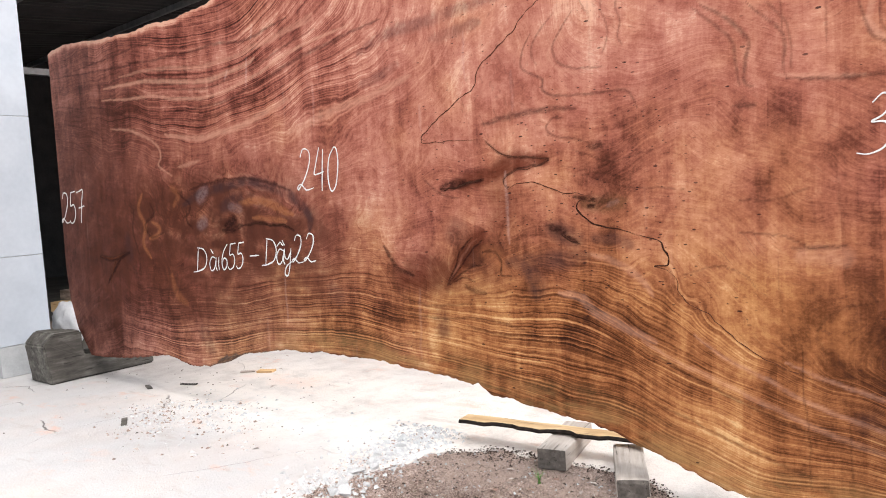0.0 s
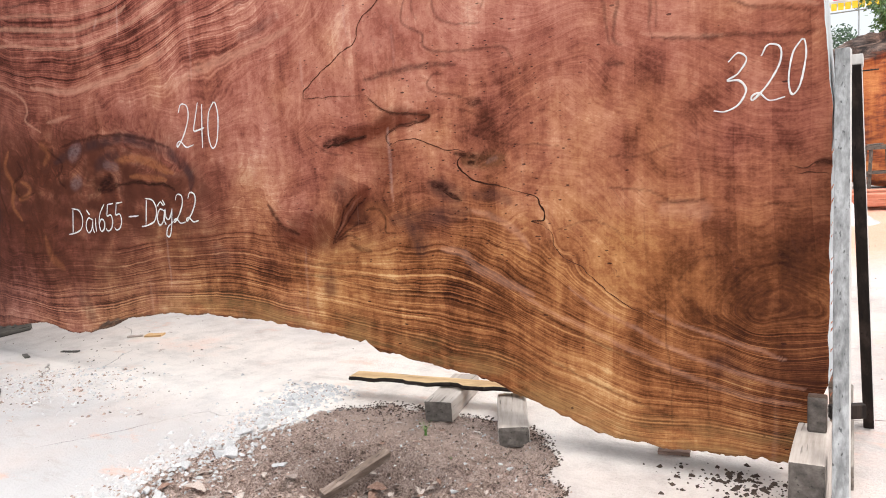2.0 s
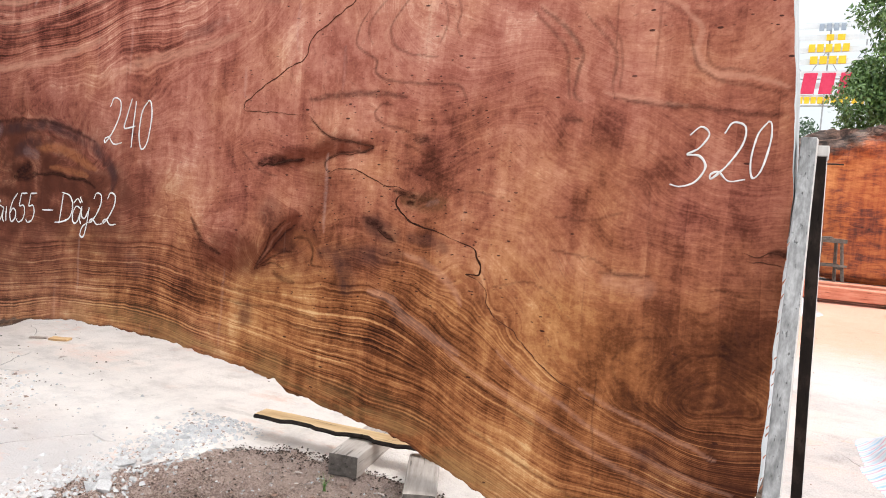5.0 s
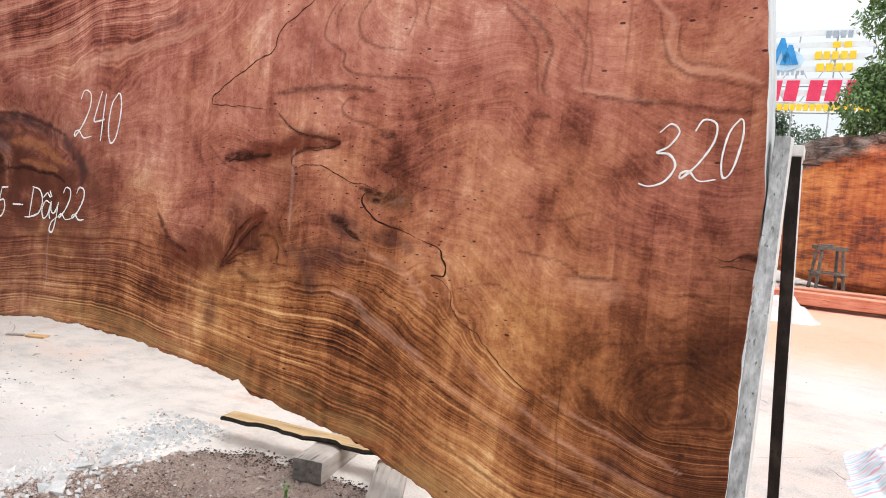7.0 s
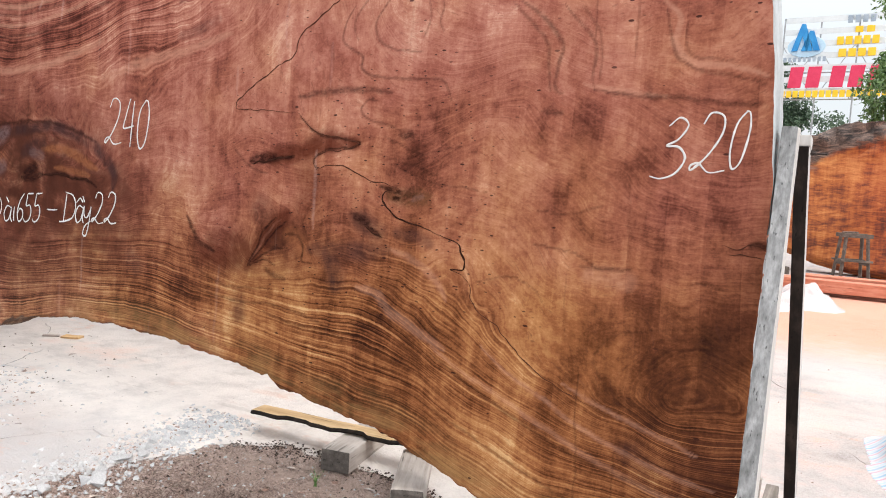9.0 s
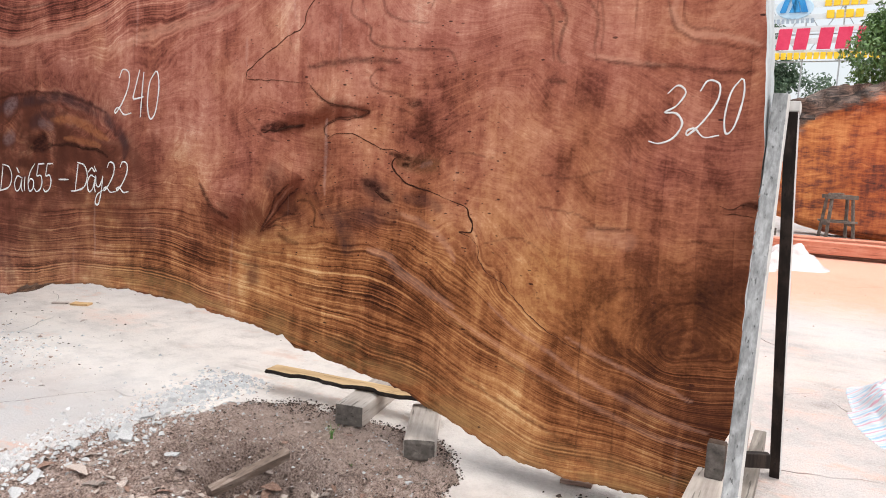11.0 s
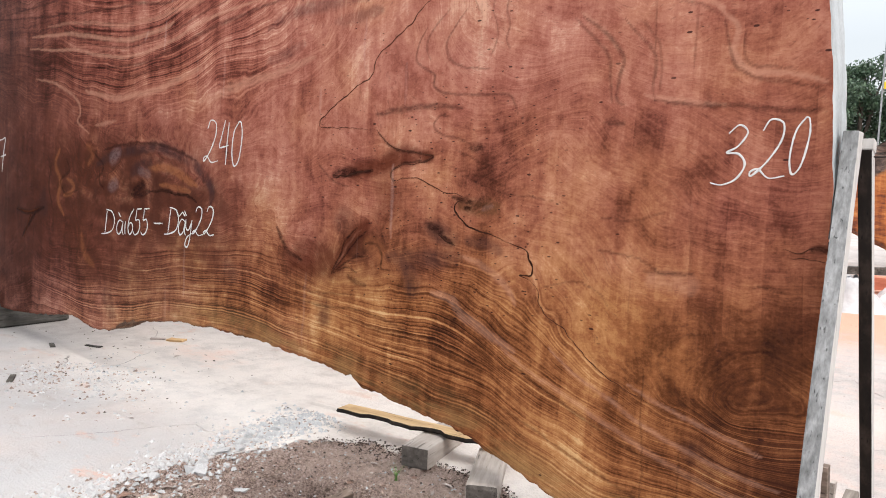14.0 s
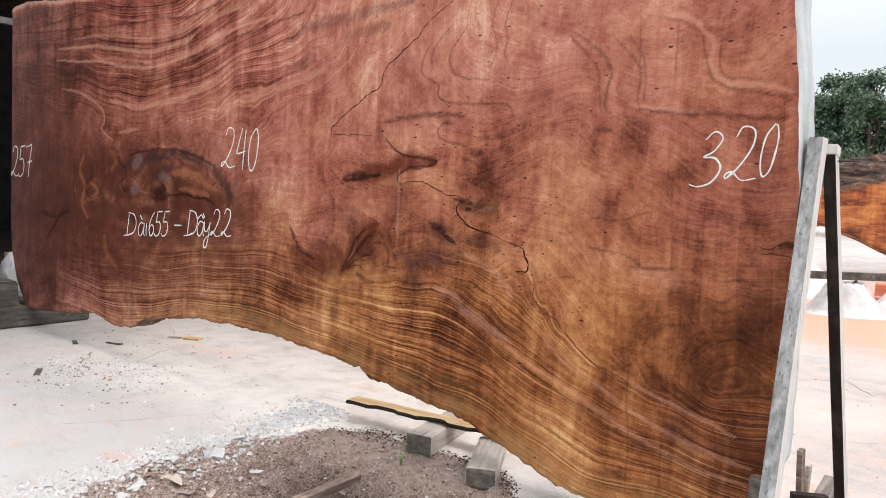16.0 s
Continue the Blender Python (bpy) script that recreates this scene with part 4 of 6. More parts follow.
def build_slab():
    nu, nv = 900, 390
    u, v = np.meshgrid(np.linspace(0, 1, nu), np.linspace(0, 1, nv))
    u = 1.35 * u - 0.35 * u * u
    x0 = u * LENGTH
    z = bottom_line(x0) * (1 - v) + top_line(x0) * v
    left = np.interp(z, [0.25, 0.47, 0.70, 0.95, 2.0, 2.81], [0.45, 0.24, 0.13, 0.085, 0.05, 0.01])
    right = np.interp(z, [0.17, 0.36, 0.475, 1.0, 1.4, 1.76, 2.04, 3.4], [0.11, 0.05, 0.005, 0.0, -0.004, 0.026, 0.057, 0.12])
    ragged = 0.0025 * lumps(z, 0 * z, 45, 11)
    x = x0 + (left + ragged) * (1 - u) ** 8 - (right + ragged) * u ** 14
    wavy = 0.02 * lumps(x, z, 5, 12) * ramp01(z, 0.9, 1.4)
    swirl = ramp01(x, 3.2, 4.4) * ramp01(z, 0.9, 1.5)
    wx, wz = x + 0.10 * swirl * lumps(x, z, 4.5, 13), z + 0.05 * swirl * lumps(x, z, 4.0, 14)
    near_left = spot(x, z, 2.3, 1.3, 0.9, 0.42)
    wx, wz = wx + 0.12 * near_left * lumps(x, z, 6, 15), wz + 0.09 * near_left * lumps(x, z, 7, 16)
    g = swell(wx, wz) + wavy
    g = g + 0.42 * spot(wx, wz, 2.72, 1.37, 0.48, 0.20, -8) + 0.30 * spot(wx, wz, 1.75, 1.30, 0.22, 0.22) - 0.25 * spot(wx, wz, 0.95, 1.05, 0.16, 0.2)
    g = g + 0.22 * spot(wx, wz, 5.15, 1.29, 0.13, 0.07, -15) + 0.20 * spot(wx, wz, 4.45, 1.03, 0.25, 0.11, 20) + 0.18 * spot(wx, wz, 4.0, 1.45, 0.22, 0.2)
    up = z - bottom_line(x0)
    gold = 0.78 * (1 - ramp01(up, 0.15, 0.95)) * ramp01(x, 0.6, 3.4) + 0.45 * spot(x, z, 5.95, 0.85, 0.8, 0.45) + 0.30 * spot(x, z, 4.55, 1.02, 0.3, 0.16)
    gold = gold - 0.45 * spot(x, z, 4.35, 1.02, 0.5, 0.17)
    gold = gold + 0.10 + 0.22 * spot(x, z, 4.6, 1.1, 1.2, 0.35) + 0.24 * ramp01(x, 3.4, 5.0) * (1 - 0.6 * ramp01(z, 1.5, 2.1))
    gold = gold + 0.28 * spot(x, z, 2.4, 1.35, 0.9, 0.3) + 0.25 * spot(x, z, 1.6, 1.25, 0.3, 0.4)
    lively = 0.11 + 0.67 * (1 - ramp01(up - 0.16 * ramp01(x, 4.6, 5.4), 0.25, 0.75)) + 0.55 * ramp01(z, 1.65, 2.05) * (1 - ramp01(x, 3.3, 4.6)) + 0.4 * spot(x, z, 2.3, 1.35, 0.9, 0.35)
    lively = np.maximum(0.10, lively - 0.42 * spot(x, z, 6.15, 0.78, 0.42, 0.24)) * (0.35 + 0.65 * ramp01(x, 0.5, 1.9))
    full_x, full_z = x, z
    x, z = x + 0.028 * lumps(full_x, full_z, 11, 61) + 0.014 * lumps(full_x, full_z, 27, 62), z + 0.014 * lumps(full_x, full_z, 12, 63) + 0.008 * lumps(full_x, full_z, 33, 64)
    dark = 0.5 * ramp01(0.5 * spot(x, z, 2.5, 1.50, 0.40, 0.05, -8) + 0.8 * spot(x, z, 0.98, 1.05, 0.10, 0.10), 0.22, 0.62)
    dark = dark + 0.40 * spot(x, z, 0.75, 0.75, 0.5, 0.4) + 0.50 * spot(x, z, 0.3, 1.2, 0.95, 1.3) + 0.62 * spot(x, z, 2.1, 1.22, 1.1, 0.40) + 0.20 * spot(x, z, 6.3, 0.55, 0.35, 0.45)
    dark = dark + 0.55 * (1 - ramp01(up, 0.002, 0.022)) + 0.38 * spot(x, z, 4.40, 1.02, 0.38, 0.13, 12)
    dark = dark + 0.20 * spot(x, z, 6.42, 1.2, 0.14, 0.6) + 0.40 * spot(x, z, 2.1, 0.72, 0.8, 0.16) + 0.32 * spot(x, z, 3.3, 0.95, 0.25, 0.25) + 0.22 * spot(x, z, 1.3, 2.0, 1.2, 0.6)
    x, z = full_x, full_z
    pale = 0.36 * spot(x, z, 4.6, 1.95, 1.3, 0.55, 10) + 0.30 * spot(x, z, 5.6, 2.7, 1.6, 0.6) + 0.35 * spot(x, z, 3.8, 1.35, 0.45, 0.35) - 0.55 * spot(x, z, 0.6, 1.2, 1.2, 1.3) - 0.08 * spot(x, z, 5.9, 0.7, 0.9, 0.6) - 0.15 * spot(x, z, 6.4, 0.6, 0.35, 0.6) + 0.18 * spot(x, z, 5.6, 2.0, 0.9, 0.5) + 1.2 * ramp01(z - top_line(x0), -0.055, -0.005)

    burl = 1.25 * spot(x, z, 2.62, 1.37, 0.72, 0.24, -6) + 0.95 * spot(x, z, 1.75, 1.28, 0.42, 0.40) + 0.55 * spot(x, z, 4.42, 1.02, 0.34, 0.13, 15)
    burl = burl + 0.5 * spot(x, z, 5.14, 1.29, 0.12, 0.05, -10) + 0.35 * spot(x, z, 3.8, 1.1, 0.5, 0.3) + 0.25 * spot(x, z, 1.5, 0.7, 1.0, 0.3) + 0.3 * spot(x, z, 4.9, 1.15, 0.3, 0.1, -20)

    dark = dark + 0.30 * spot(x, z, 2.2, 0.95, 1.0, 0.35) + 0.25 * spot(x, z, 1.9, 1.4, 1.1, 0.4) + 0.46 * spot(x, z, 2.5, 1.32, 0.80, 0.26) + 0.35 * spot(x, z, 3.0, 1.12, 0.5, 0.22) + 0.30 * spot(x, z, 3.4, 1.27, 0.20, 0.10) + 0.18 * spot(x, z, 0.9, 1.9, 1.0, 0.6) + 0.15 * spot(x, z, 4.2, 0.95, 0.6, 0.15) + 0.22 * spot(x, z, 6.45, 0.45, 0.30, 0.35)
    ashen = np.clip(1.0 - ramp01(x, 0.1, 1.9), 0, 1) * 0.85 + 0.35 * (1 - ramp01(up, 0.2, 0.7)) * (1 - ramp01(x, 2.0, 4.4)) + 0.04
    rind = (1 - ramp01(up, 0.02, 0.20)) * ramp01(x, 2.0, 3.4)
    wormy = 0.25 + 0.75 * ramp01(x, 3.6, 4.6)
    marks = [(kind, figure(kind, x, z)) for kind in ("ink", "light", "smoke", "amber", "grey", "moss", "knot", "dust")]

    nf = nu * nv
    face = np.stack([x, 0.0015 * lumps(x, z, 9, 17), z], -1).reshape(-1, 3)
    i = np.arange(nf).reshape(nv, nu)
    quads = np.stack([i[:-1, :-1], i[:-1, 1:], i[1:, 1:], i[1:, :-1]], -1).reshape(-1, 4).tolist()
    mats = [0] * len(quads)
    sides = [(i[0, :], 1), (i[1:, -1], 2), (i[-1, -2::-1], 1), (i[-2:0:-1, 0], 1)]
    rim = np.concatenate([s for s, _ in sides])
    kinds = np.concatenate([np.full(len(s), k) for s, k in sides])
    co = [face]
    loops = [rim]
    for step in (0.25, 0.5, 0.75, 1.0):
        q = face[rim].copy()
        q[:, 1] = THICK * step
        bulge = 0.012 * lumps(q[:, 0], q[:, 2] + 3 * step, 9, 18) * (kinds == 1)
        q[:, 2] += np.where(np.arange(len(rim)) < nu, bulge + 0.02 * step, bulge)
        loops.append(np.arange(len(rim)) + sum(len(c) for c in co))
        co.append(q)
    n = len(rim)
    for a, b in zip(loops, loops[1:]):
        for j in range(n):
            k = (j + 1) % n
            quads.append([int(a[k]), int(a[j]), int(b[j]), int(b[k])])
            mats.append(int(max(kinds[j], kinds[k]) if 2 in (kinds[j], kinds[k]) else 1))
    quads.append([int(j) for j in loops[-1][::-1]])
    mats.append(1)
    co = np.concatenate(co)
    me = bpy.data.meshes.new("wood_slab")
    me.from_pydata(co.tolist(), [], quads)
    pad = len(co) - nf
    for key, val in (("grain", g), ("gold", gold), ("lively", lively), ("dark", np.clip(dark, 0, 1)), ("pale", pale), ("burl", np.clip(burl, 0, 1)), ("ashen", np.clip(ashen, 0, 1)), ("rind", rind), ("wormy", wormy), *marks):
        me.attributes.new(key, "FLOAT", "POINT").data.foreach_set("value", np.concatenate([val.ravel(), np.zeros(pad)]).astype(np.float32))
    for m in (WOOD, BARK, ENDPAINT):
        me.materials.append(m)
    me.polygons.foreach_set("material_index", mats)
    me.update()
    ob = new("wood_slab", me)
    ob.matrix_world = SLAB
    return tagged(ob, "huge reddish-brown live-edge hardwood slab propped upright on its long edge", "wood slab")


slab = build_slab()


FISSURE = plain("brown_fissure", (0.045, 0.018, 0.012), (0.10, 0.035, 0.02), 20, 0.9, gloss=0.05)


def crack(points, width, seed=0, mat=CRACK):
    line = smooth_line(points, 10)
    j = np.array([[noise.noise((x * 25, z * 25, seed)), noise.noise((x * 25, z * 25, seed + 9))] for x, z in line])
    bm = bmesh.new()
    ribbon(bm, line + 0.008 * j, 0.72 * width, -0.001, 0.0008, 0.9, 0.8, seed)
    part("crack", bm, mat, slab, "dark wandering crack in the wood")


crack([(5.031, 2.271), (4.954, 2.232), (4.874, 2.191), (4.792, 2.136), (4.726, 2.077), (4.622, 2.007), (4.561, 1.971), (4.527, 1.918), (4.511, 1.873), (4.424, 1.827), (4.307, 1.762), (4.218, 1.707), (4.173, 1.664), (4.197, 1.640), (4.398, 1.633), (4.556, 1.619)], 0.008, 1, FISSURE)
crack([(4.556, 1.619), (4.616, 1.572), (4.693, 1.533), (4.802, 1.519), (4.893, 1.501), (4.867, 1.485), (4.816, 1.472), (4.724, 1.460), (4.660, 1.429), (4.678, 1.381)], 0.006, 2, FISSURE)
crack([(4.282, 1.397), (4.373, 1.408), (4.472, 1.426), (4.542, 1.439)], 0.012, 3)
crack([(4.682, 1.378), (4.728, 1.404), (4.810, 1.405), (4.881, 1.386), (4.951, 1.356), (5.035, 1.343), (5.107, 1.323)], 0.0055, 4, FISSURE)
crack([(5.075, 1.322), (5.038, 1.303), (5.033, 1.282), (5.054, 1.252), (5.115, 1.210), (5.204, 1.188), (5.296, 1.164)], 0.01, 5)
crack([(5.296, 1.164), (5.399, 1.136), (5.410, 1.101), (5.435, 1.067), (5.420, 1.041), (5.375, 1.032), (5.422, 1.022)], 0.01, 6)
crack([(5.422, 1.022), (5.458, 0.986), (5.473, 0.932), (5.509, 0.889), (5.577, 0.852), (5.633, 0.804), (5.688, 0.755), (5.788, 0.695), (5.886, 0.656), (6.026, 0.618)], 0.0045, 7, FISSURE)
crack([(2.632, 1.267), (2.799, 1.280), (2.929, 1.266), (3.054, 1.263), (3.147, 1.232)], 0.012, 8)
crack([(0.72, 1.08), (0.85, 1.06), (1.0, 1.07), (1.12, 1.10)], 0.022, 9, FISSURE)
crack([(0.98, 1.06), (0.92, 0.98), (0.86, 0.86)], 0.016, 10, FISSURE)
crack([(4.948, 1.171), (4.990, 1.148), (5.044, 1.126)], 0.01, 11)
crack([(6.34, 1.22), (6.39, 1.21), (6.43, 1.225), (6.465, 1.21)], 0.0045, 12, FISSURE)
crack([(6.36, 1.19), (6.40, 1.195), (6.465, 1.185)], 0.0045, 13, FISSURE)

# chalk figures: each a few strokes in a box one high
GLYPHS = {}
GLYPHS["0"] = [[(0.30, 1.0), (0.08, 0.75), (0.05, 0.30), (0.20, 0.0), (0.40, 0.15), (0.47, 0.65), (0.38, 0.95), (0.26, 0.98)]]
GLYPHS["2"] = [[(0.10, 0.80), (0.20, 0.98), (0.42, 0.92), (0.45, 0.65), (0.28, 0.30), (0.05, 0.05), (0.02, 0.12), (0.15, 0.16), (0.35, 0.02), (0.62, 0.06)]]
GLYPHS["3"] = [[(0.14, 0.86), (0.32, 1.0), (0.50, 0.88), (0.36, 0.65), (0.16, 0.54), (0.40, 0.52), (0.55, 0.34), (0.42, 0.10), (0.16, 0.0), (-0.06, 0.03)]]
GLYPHS["4"] = [[(0.25, 1.0), (0.12, 0.62), (0.06, 0.40), (0.25, 0.40), (0.48, 0.44)], [(0.42, 0.95), (0.40, 0.5), (0.40, 0.0)]]
GLYPHS["5"] = [[(0.16, 0.98), (0.13, 0.75), (0.12, 0.55), (0.32, 0.58), (0.42, 0.36), (0.34, 0.10), (0.14, 0.0), (0.02, 0.10)], [(0.16, 0.97), (0.32, 0.98), (0.48, 1.0)]]
GLYPHS["6"] = [[(0.42, 1.0), (0.18, 0.70), (0.08, 0.32), (0.20, 0.02), (0.40, 0.14), (0.40, 0.38), (0.22, 0.46), (0.09, 0.28)]]
GLYPHS["7"] = [[(0.05, 0.95), (0.28, 0.98), (0.50, 1.0), (0.40, 0.60), (0.30, 0.0)], [(0.18, 0.46), (0.36, 0.48), (0.58, 0.52)]]
GLYPHS["D"] = [[(0.20, 0.95), (0.18, 0.5), (0.16, 0.04)], [(0.0, 0.02), (0.22, 0.06), (0.50, 0.22), (0.58, 0.60), (0.44, 0.92), (0.16, 1.0)]]
GLYPHS["a"] = [[(0.42, 0.50), (0.20, 0.56), (0.06, 0.30), (0.16, 0.03), (0.34, 0.12), (0.44, 0.50)], [(0.44, 0.54), (0.42, 0.2), (0.50, 0.02)]]
GLYPHS["i"] = [[(0.12, 0.52), (0.11, 0.25), (0.16, 0.02)]]
GLYPHS["y"] = [[(0.05, 0.55), (0.10, 0.25), (0.28, 0.20), (0.44, 0.50)], [(0.44, 0.55), (0.40, 0.0), (0.30, -0.38), (0.12, -0.35), (0.20, -0.08), (0.50, 0.10)]]
GLYPHS["-"] = [[(0.0, 0.42), (0.3, 0.43), (0.6, 0.45)]]
GLYPHS["grave"] = [[(0.12, 0.86), (0.20, 0.76), (0.28, 0.68)]]
GLYPHS["hat"] = [[(0.06, 0.66), (0.18, 0.78), (0.24, 0.82)], [(0.24, 0.82), (0.32, 0.74), (0.40, 0.68)]]


def chalk(text, spots, height, width, label, rise=0.0, lean=0.08):
    """One piece of writing on the slab: characters with their left foot (x, z)."""
    bm = bmesh.new()
    for n, (ch, x, w) in enumerate(spots):
        x0, z0 = x, text + rise * (x - spots[0][1])
        for stroke in GLYPHS[ch]:
            line = smooth_line([(x0 + a * w + lean * b * height, z0 + b * height) for a, b in stroke], 7)
            ribbon(bm, line, width, -0.002, 0.0012, 0.35, 0.5, n + 1)
    part("chalk_writing", bm, CHALK, slab, label)


chalk(1.415, [("3", 6.103, 0.165)], 0.195, 0.0065, "chalk figure 3", lean=0.10)
chalk(1.437, [("2", 6.213, 0.175)], 0.192, 0.0065, "chalk figure 2", lean=0.12)
chalk(1.455, [("0", 6.322, 0.105)], 0.178, 0.0065, "chalk figure 0", lean=0.12)
chalk(1.455, [("2", 3.20, 0.23), ("4", 3.335, 0.20), ("0", 3.455, 0.19)], 0.245, 0.0085, "chalk figures 240", rise=-0.05)
chalk(1.355, [("2", 0.07, 0.27), ("5", 0.215, 0.28), ("7", 0.35, 0.25)], 0.265, 0.011, "chalk figures 257", lean=0.02)
chalk(0.965, [("D", 2.055, 0.27), ("a", 2.235, 0.20), ("grave", 2.235, 0.2), ("i", 2.335, 0.15), ("6", 2.375, 0.17), ("5", 2.455, 0.18), ("5", 2.545, 0.18), ("-", 2.695, 0.16), ("D", 2.82, 0.24), ("a", 2.955, 0.18), ("hat", 2.955, 0.18), ("grave", 3.0, 0.14), ("y", 3.03, 0.16), ("2", 3.115, 0.17), ("2", 3.225, 0.17)], 0.17, 0.0085, "chalk words with the length 655 and thickness 22", rise=0.065, lean=0.1)


# ---- what the slab stands on ----
def notched_beam():
    bm = bmesh.new()
    prof = [(-0.30, 0.0), (-0.335, 0.32), (-0.25, 0.415), (-0.02, 0.40), (-0.012, 0.195), (0.30, 0.185), (0.59, 0.085), (0.585, 0.0)]
    a = [bm.verts.new((0.0, y, z)) for y, z in prof]
    b = [bm.verts.new((0.37, y, z)) for y, z in prof]
    bm.faces.new(a[::-1])
    bm.faces.new(b)
    for i in range(len(prof)):
        j = (i + 1) % len(prof)
        bm.faces.new((a[i], a[j], b[j], b[i]))
    bmesh.ops.recalc_face_normals(bm, faces=bm.faces)
    bmesh.ops.bevel(bm, geom=bm.edges[:], offset=0.012, segments=2, affect="EDGES")
    bmesh.ops.triangulate(bm, faces=bm.faces[:])
    bmesh.ops.subdivide_edges(bm, edges=bm.edges[:], cuts=3)
    for v in bm.verts:
        v.co += 0.008 * noise.noise_vector(v.co * 9) + 0.004 * noise.noise_vector(v.co * 30)
    return tagged(mesh_object("support_beam", bm, DARK_TIMBER), "dark oily notched timber beam carrying the slab's end", "timber beam")


notched_beam()


def block(name, size, m, mat, label, seed=1, rough=0.004, round_off=0.009):
    bm = timber(size, round_off, rough, seed, 4)
    bm.normal_update()
    # end faces take the end grain colour, darkened for their shade as well
    for f in bm.faces:
        f.material_index = 1 if abs(f.normal.y) > 0.8 else 0
    ob = mesh_object(name, bm, [mat, END_GRAIN_SHADED])
    ob.matrix_world = m
    return tagged(ob, label, "timber block", "timber blocks under the slab")


block("timber_block", (0.140, 0.44, 0.100), pose(4.728, 0.352, -0.012, 0, 0, 12), PALE_TIMBER, "grey weathered timber block lying on the soil", 1, 0.0025, 0.006)
block("timber_block", (0.142, 0.46, 0.100), pose(5.126, 0.232, -0.030, 0, 0, 28), PALE_TIMBER, "worn grey timber block with rounded end", 2, 0.004, 0.020)
block("timber_block", (0.105, 0.40, 0.27), pose(6.418, -0.135, -0.003, 0, 0, 2), PALE_TIMBER, "tall grey timber block wedged at the slab's foot", 3)
block("timber_wedge", (0.06, 0.05, 0.125), pose(6.428, -0.045, 0.266, 0, 0, 3), STUB_BROWN, "short dark timber stub standing on a block", 4, 0.003)


def thin_board():
    """A waney yellow board with a dark broken edge, lying across the blocks."""
    bm = bmesh.new()
    n = 26
    rows = []
    for i in range(n + 1):
        s = i / n
        x = s * 1.02
        w0 = -0.02 + 0.02 * noise.noise((x * 9, 0, 3)) + 0.022 * (int(x * 6.3) % 2)
        w1 = 0.085 + 0.01 * noise.noise((x * 4, 5, 0))
        zt = 0.020 + 0.003 * noise.noise((x * 6, 1, 1))
        rows.append([bm.verts.new((x, y, z)) for y, z in ((w0, 0.0), (w0 - 0.006, zt * 0.5), (w0 + 0.004, zt), (w1, zt), (w1, 0.0))])
    for a, b in zip(rows, rows[1:]):
        for i in range(5):
            j = (i + 1) % 5
            f = bm.faces.new((a[i], b[i], b[j], a[j]))
            f.material_index = 1 if i in (0, 1) else 0
    bm.faces.new(rows[0])
    bm.faces.new(rows[-1][::-1])
    bmesh.ops.recalc_face_normals(bm, faces=bm.faces)
    ob = mesh_object("thin_board", bm, [FRESH_TIMBER, POST_DARK])
    ob.matrix_world = pose(4.137, 0.261, 0.092, 0, 0.0, 7.3)
    return tagged(ob, "thin yellow board with dark broken bark edge across two blocks", "board")


thin_board()


# ---- the trestle against the slab's end ----
def trestle():
    t = base("prop_trestle", label="lean-to timber trestle bracing the slab's end", category="trestle")
    bm = upright((6.524, -0.40, -0.002), (6.487, 0.15, 1.53), 0.046, 0.075, 0.004, 0.002, 1, 6)
    for f in bm.faces:
        f.material_index = 1 if f.normal.x > 0.7 else 0
    part("front_leg", bm, [POST_GREY, POST_PALE], t, "limed grey board leaning against the slab")
    bm = upright((6.549, 0.765, -0.002), (6.519, 0.195, 1.475), 0.040, 0.055, 0.003, 0.0015, 2, 6)
    for f in bm.faces:
        f.material_index = 1 if f.normal.x > 0.7 else 0
    part("rear_leg", bm, [POST_DARK, POST_PALE], t, "tarred dark brown board with a pale edge")
    bm = timber((0.046, 0.06, 0.035), 0.004, 0.002, 3)
    bmesh.ops.transform(bm, matrix=pose(6.520, 0.197, 1.472, -10, 0, 0), verts=bm.verts)
    part("head_block", bm, POST_PALE, t, "pale bare wood head")
    bm = timber((0.052, 0.93, 0.095), 0.006, 0.003, 5, 4)
    bmesh.ops.transform(bm, matrix=pose(6.476, 0.57, -0.004, 0, 0, 3.4), verts=bm.verts)
    part("sleeper", bm, GREY_TIMBER, t, "grey sleeper on the ground")
    bm = timber((0.13, 0.035, 0.055), 0.003)
    bmesh.ops.transform(bm, matrix=pose(6.487, 0.435, 0.146, 0, 0, 30), verts=bm.verts)
    part("cross_stub", bm, POST_DARK, t, "dark cross piece")
    bm = upright((6.434, 0.56, -0.002), (6.420, 0.56, 0.326), 0.022, 0.05, 0.003, 0.001, 6, 1)
    part("side_cleat", bm, SCRAP_TIMBER, t)
    bm = upright((6.428, 0.63, -0.002), (6.442, 0.62, 0.252), 0.018, 0.04, 0.003, 0.001, 7, 1)
    part("side_cleat", bm, PALE_TIMBER, t)
    bm = bmesh.new()
    bmesh.ops.create_cone(bm, cap_ends=True, segments=8, radius1=0.0025, radius2=0.0025, depth=0.055)
    bmesh.ops.transform(bm, matrix=pose(6.560, 0.205, 1.455, 0, 90, 0), verts=bm.verts)
    part("nail", bm, POST_DARK, t, "bent iron nail")
    return t


trestle()

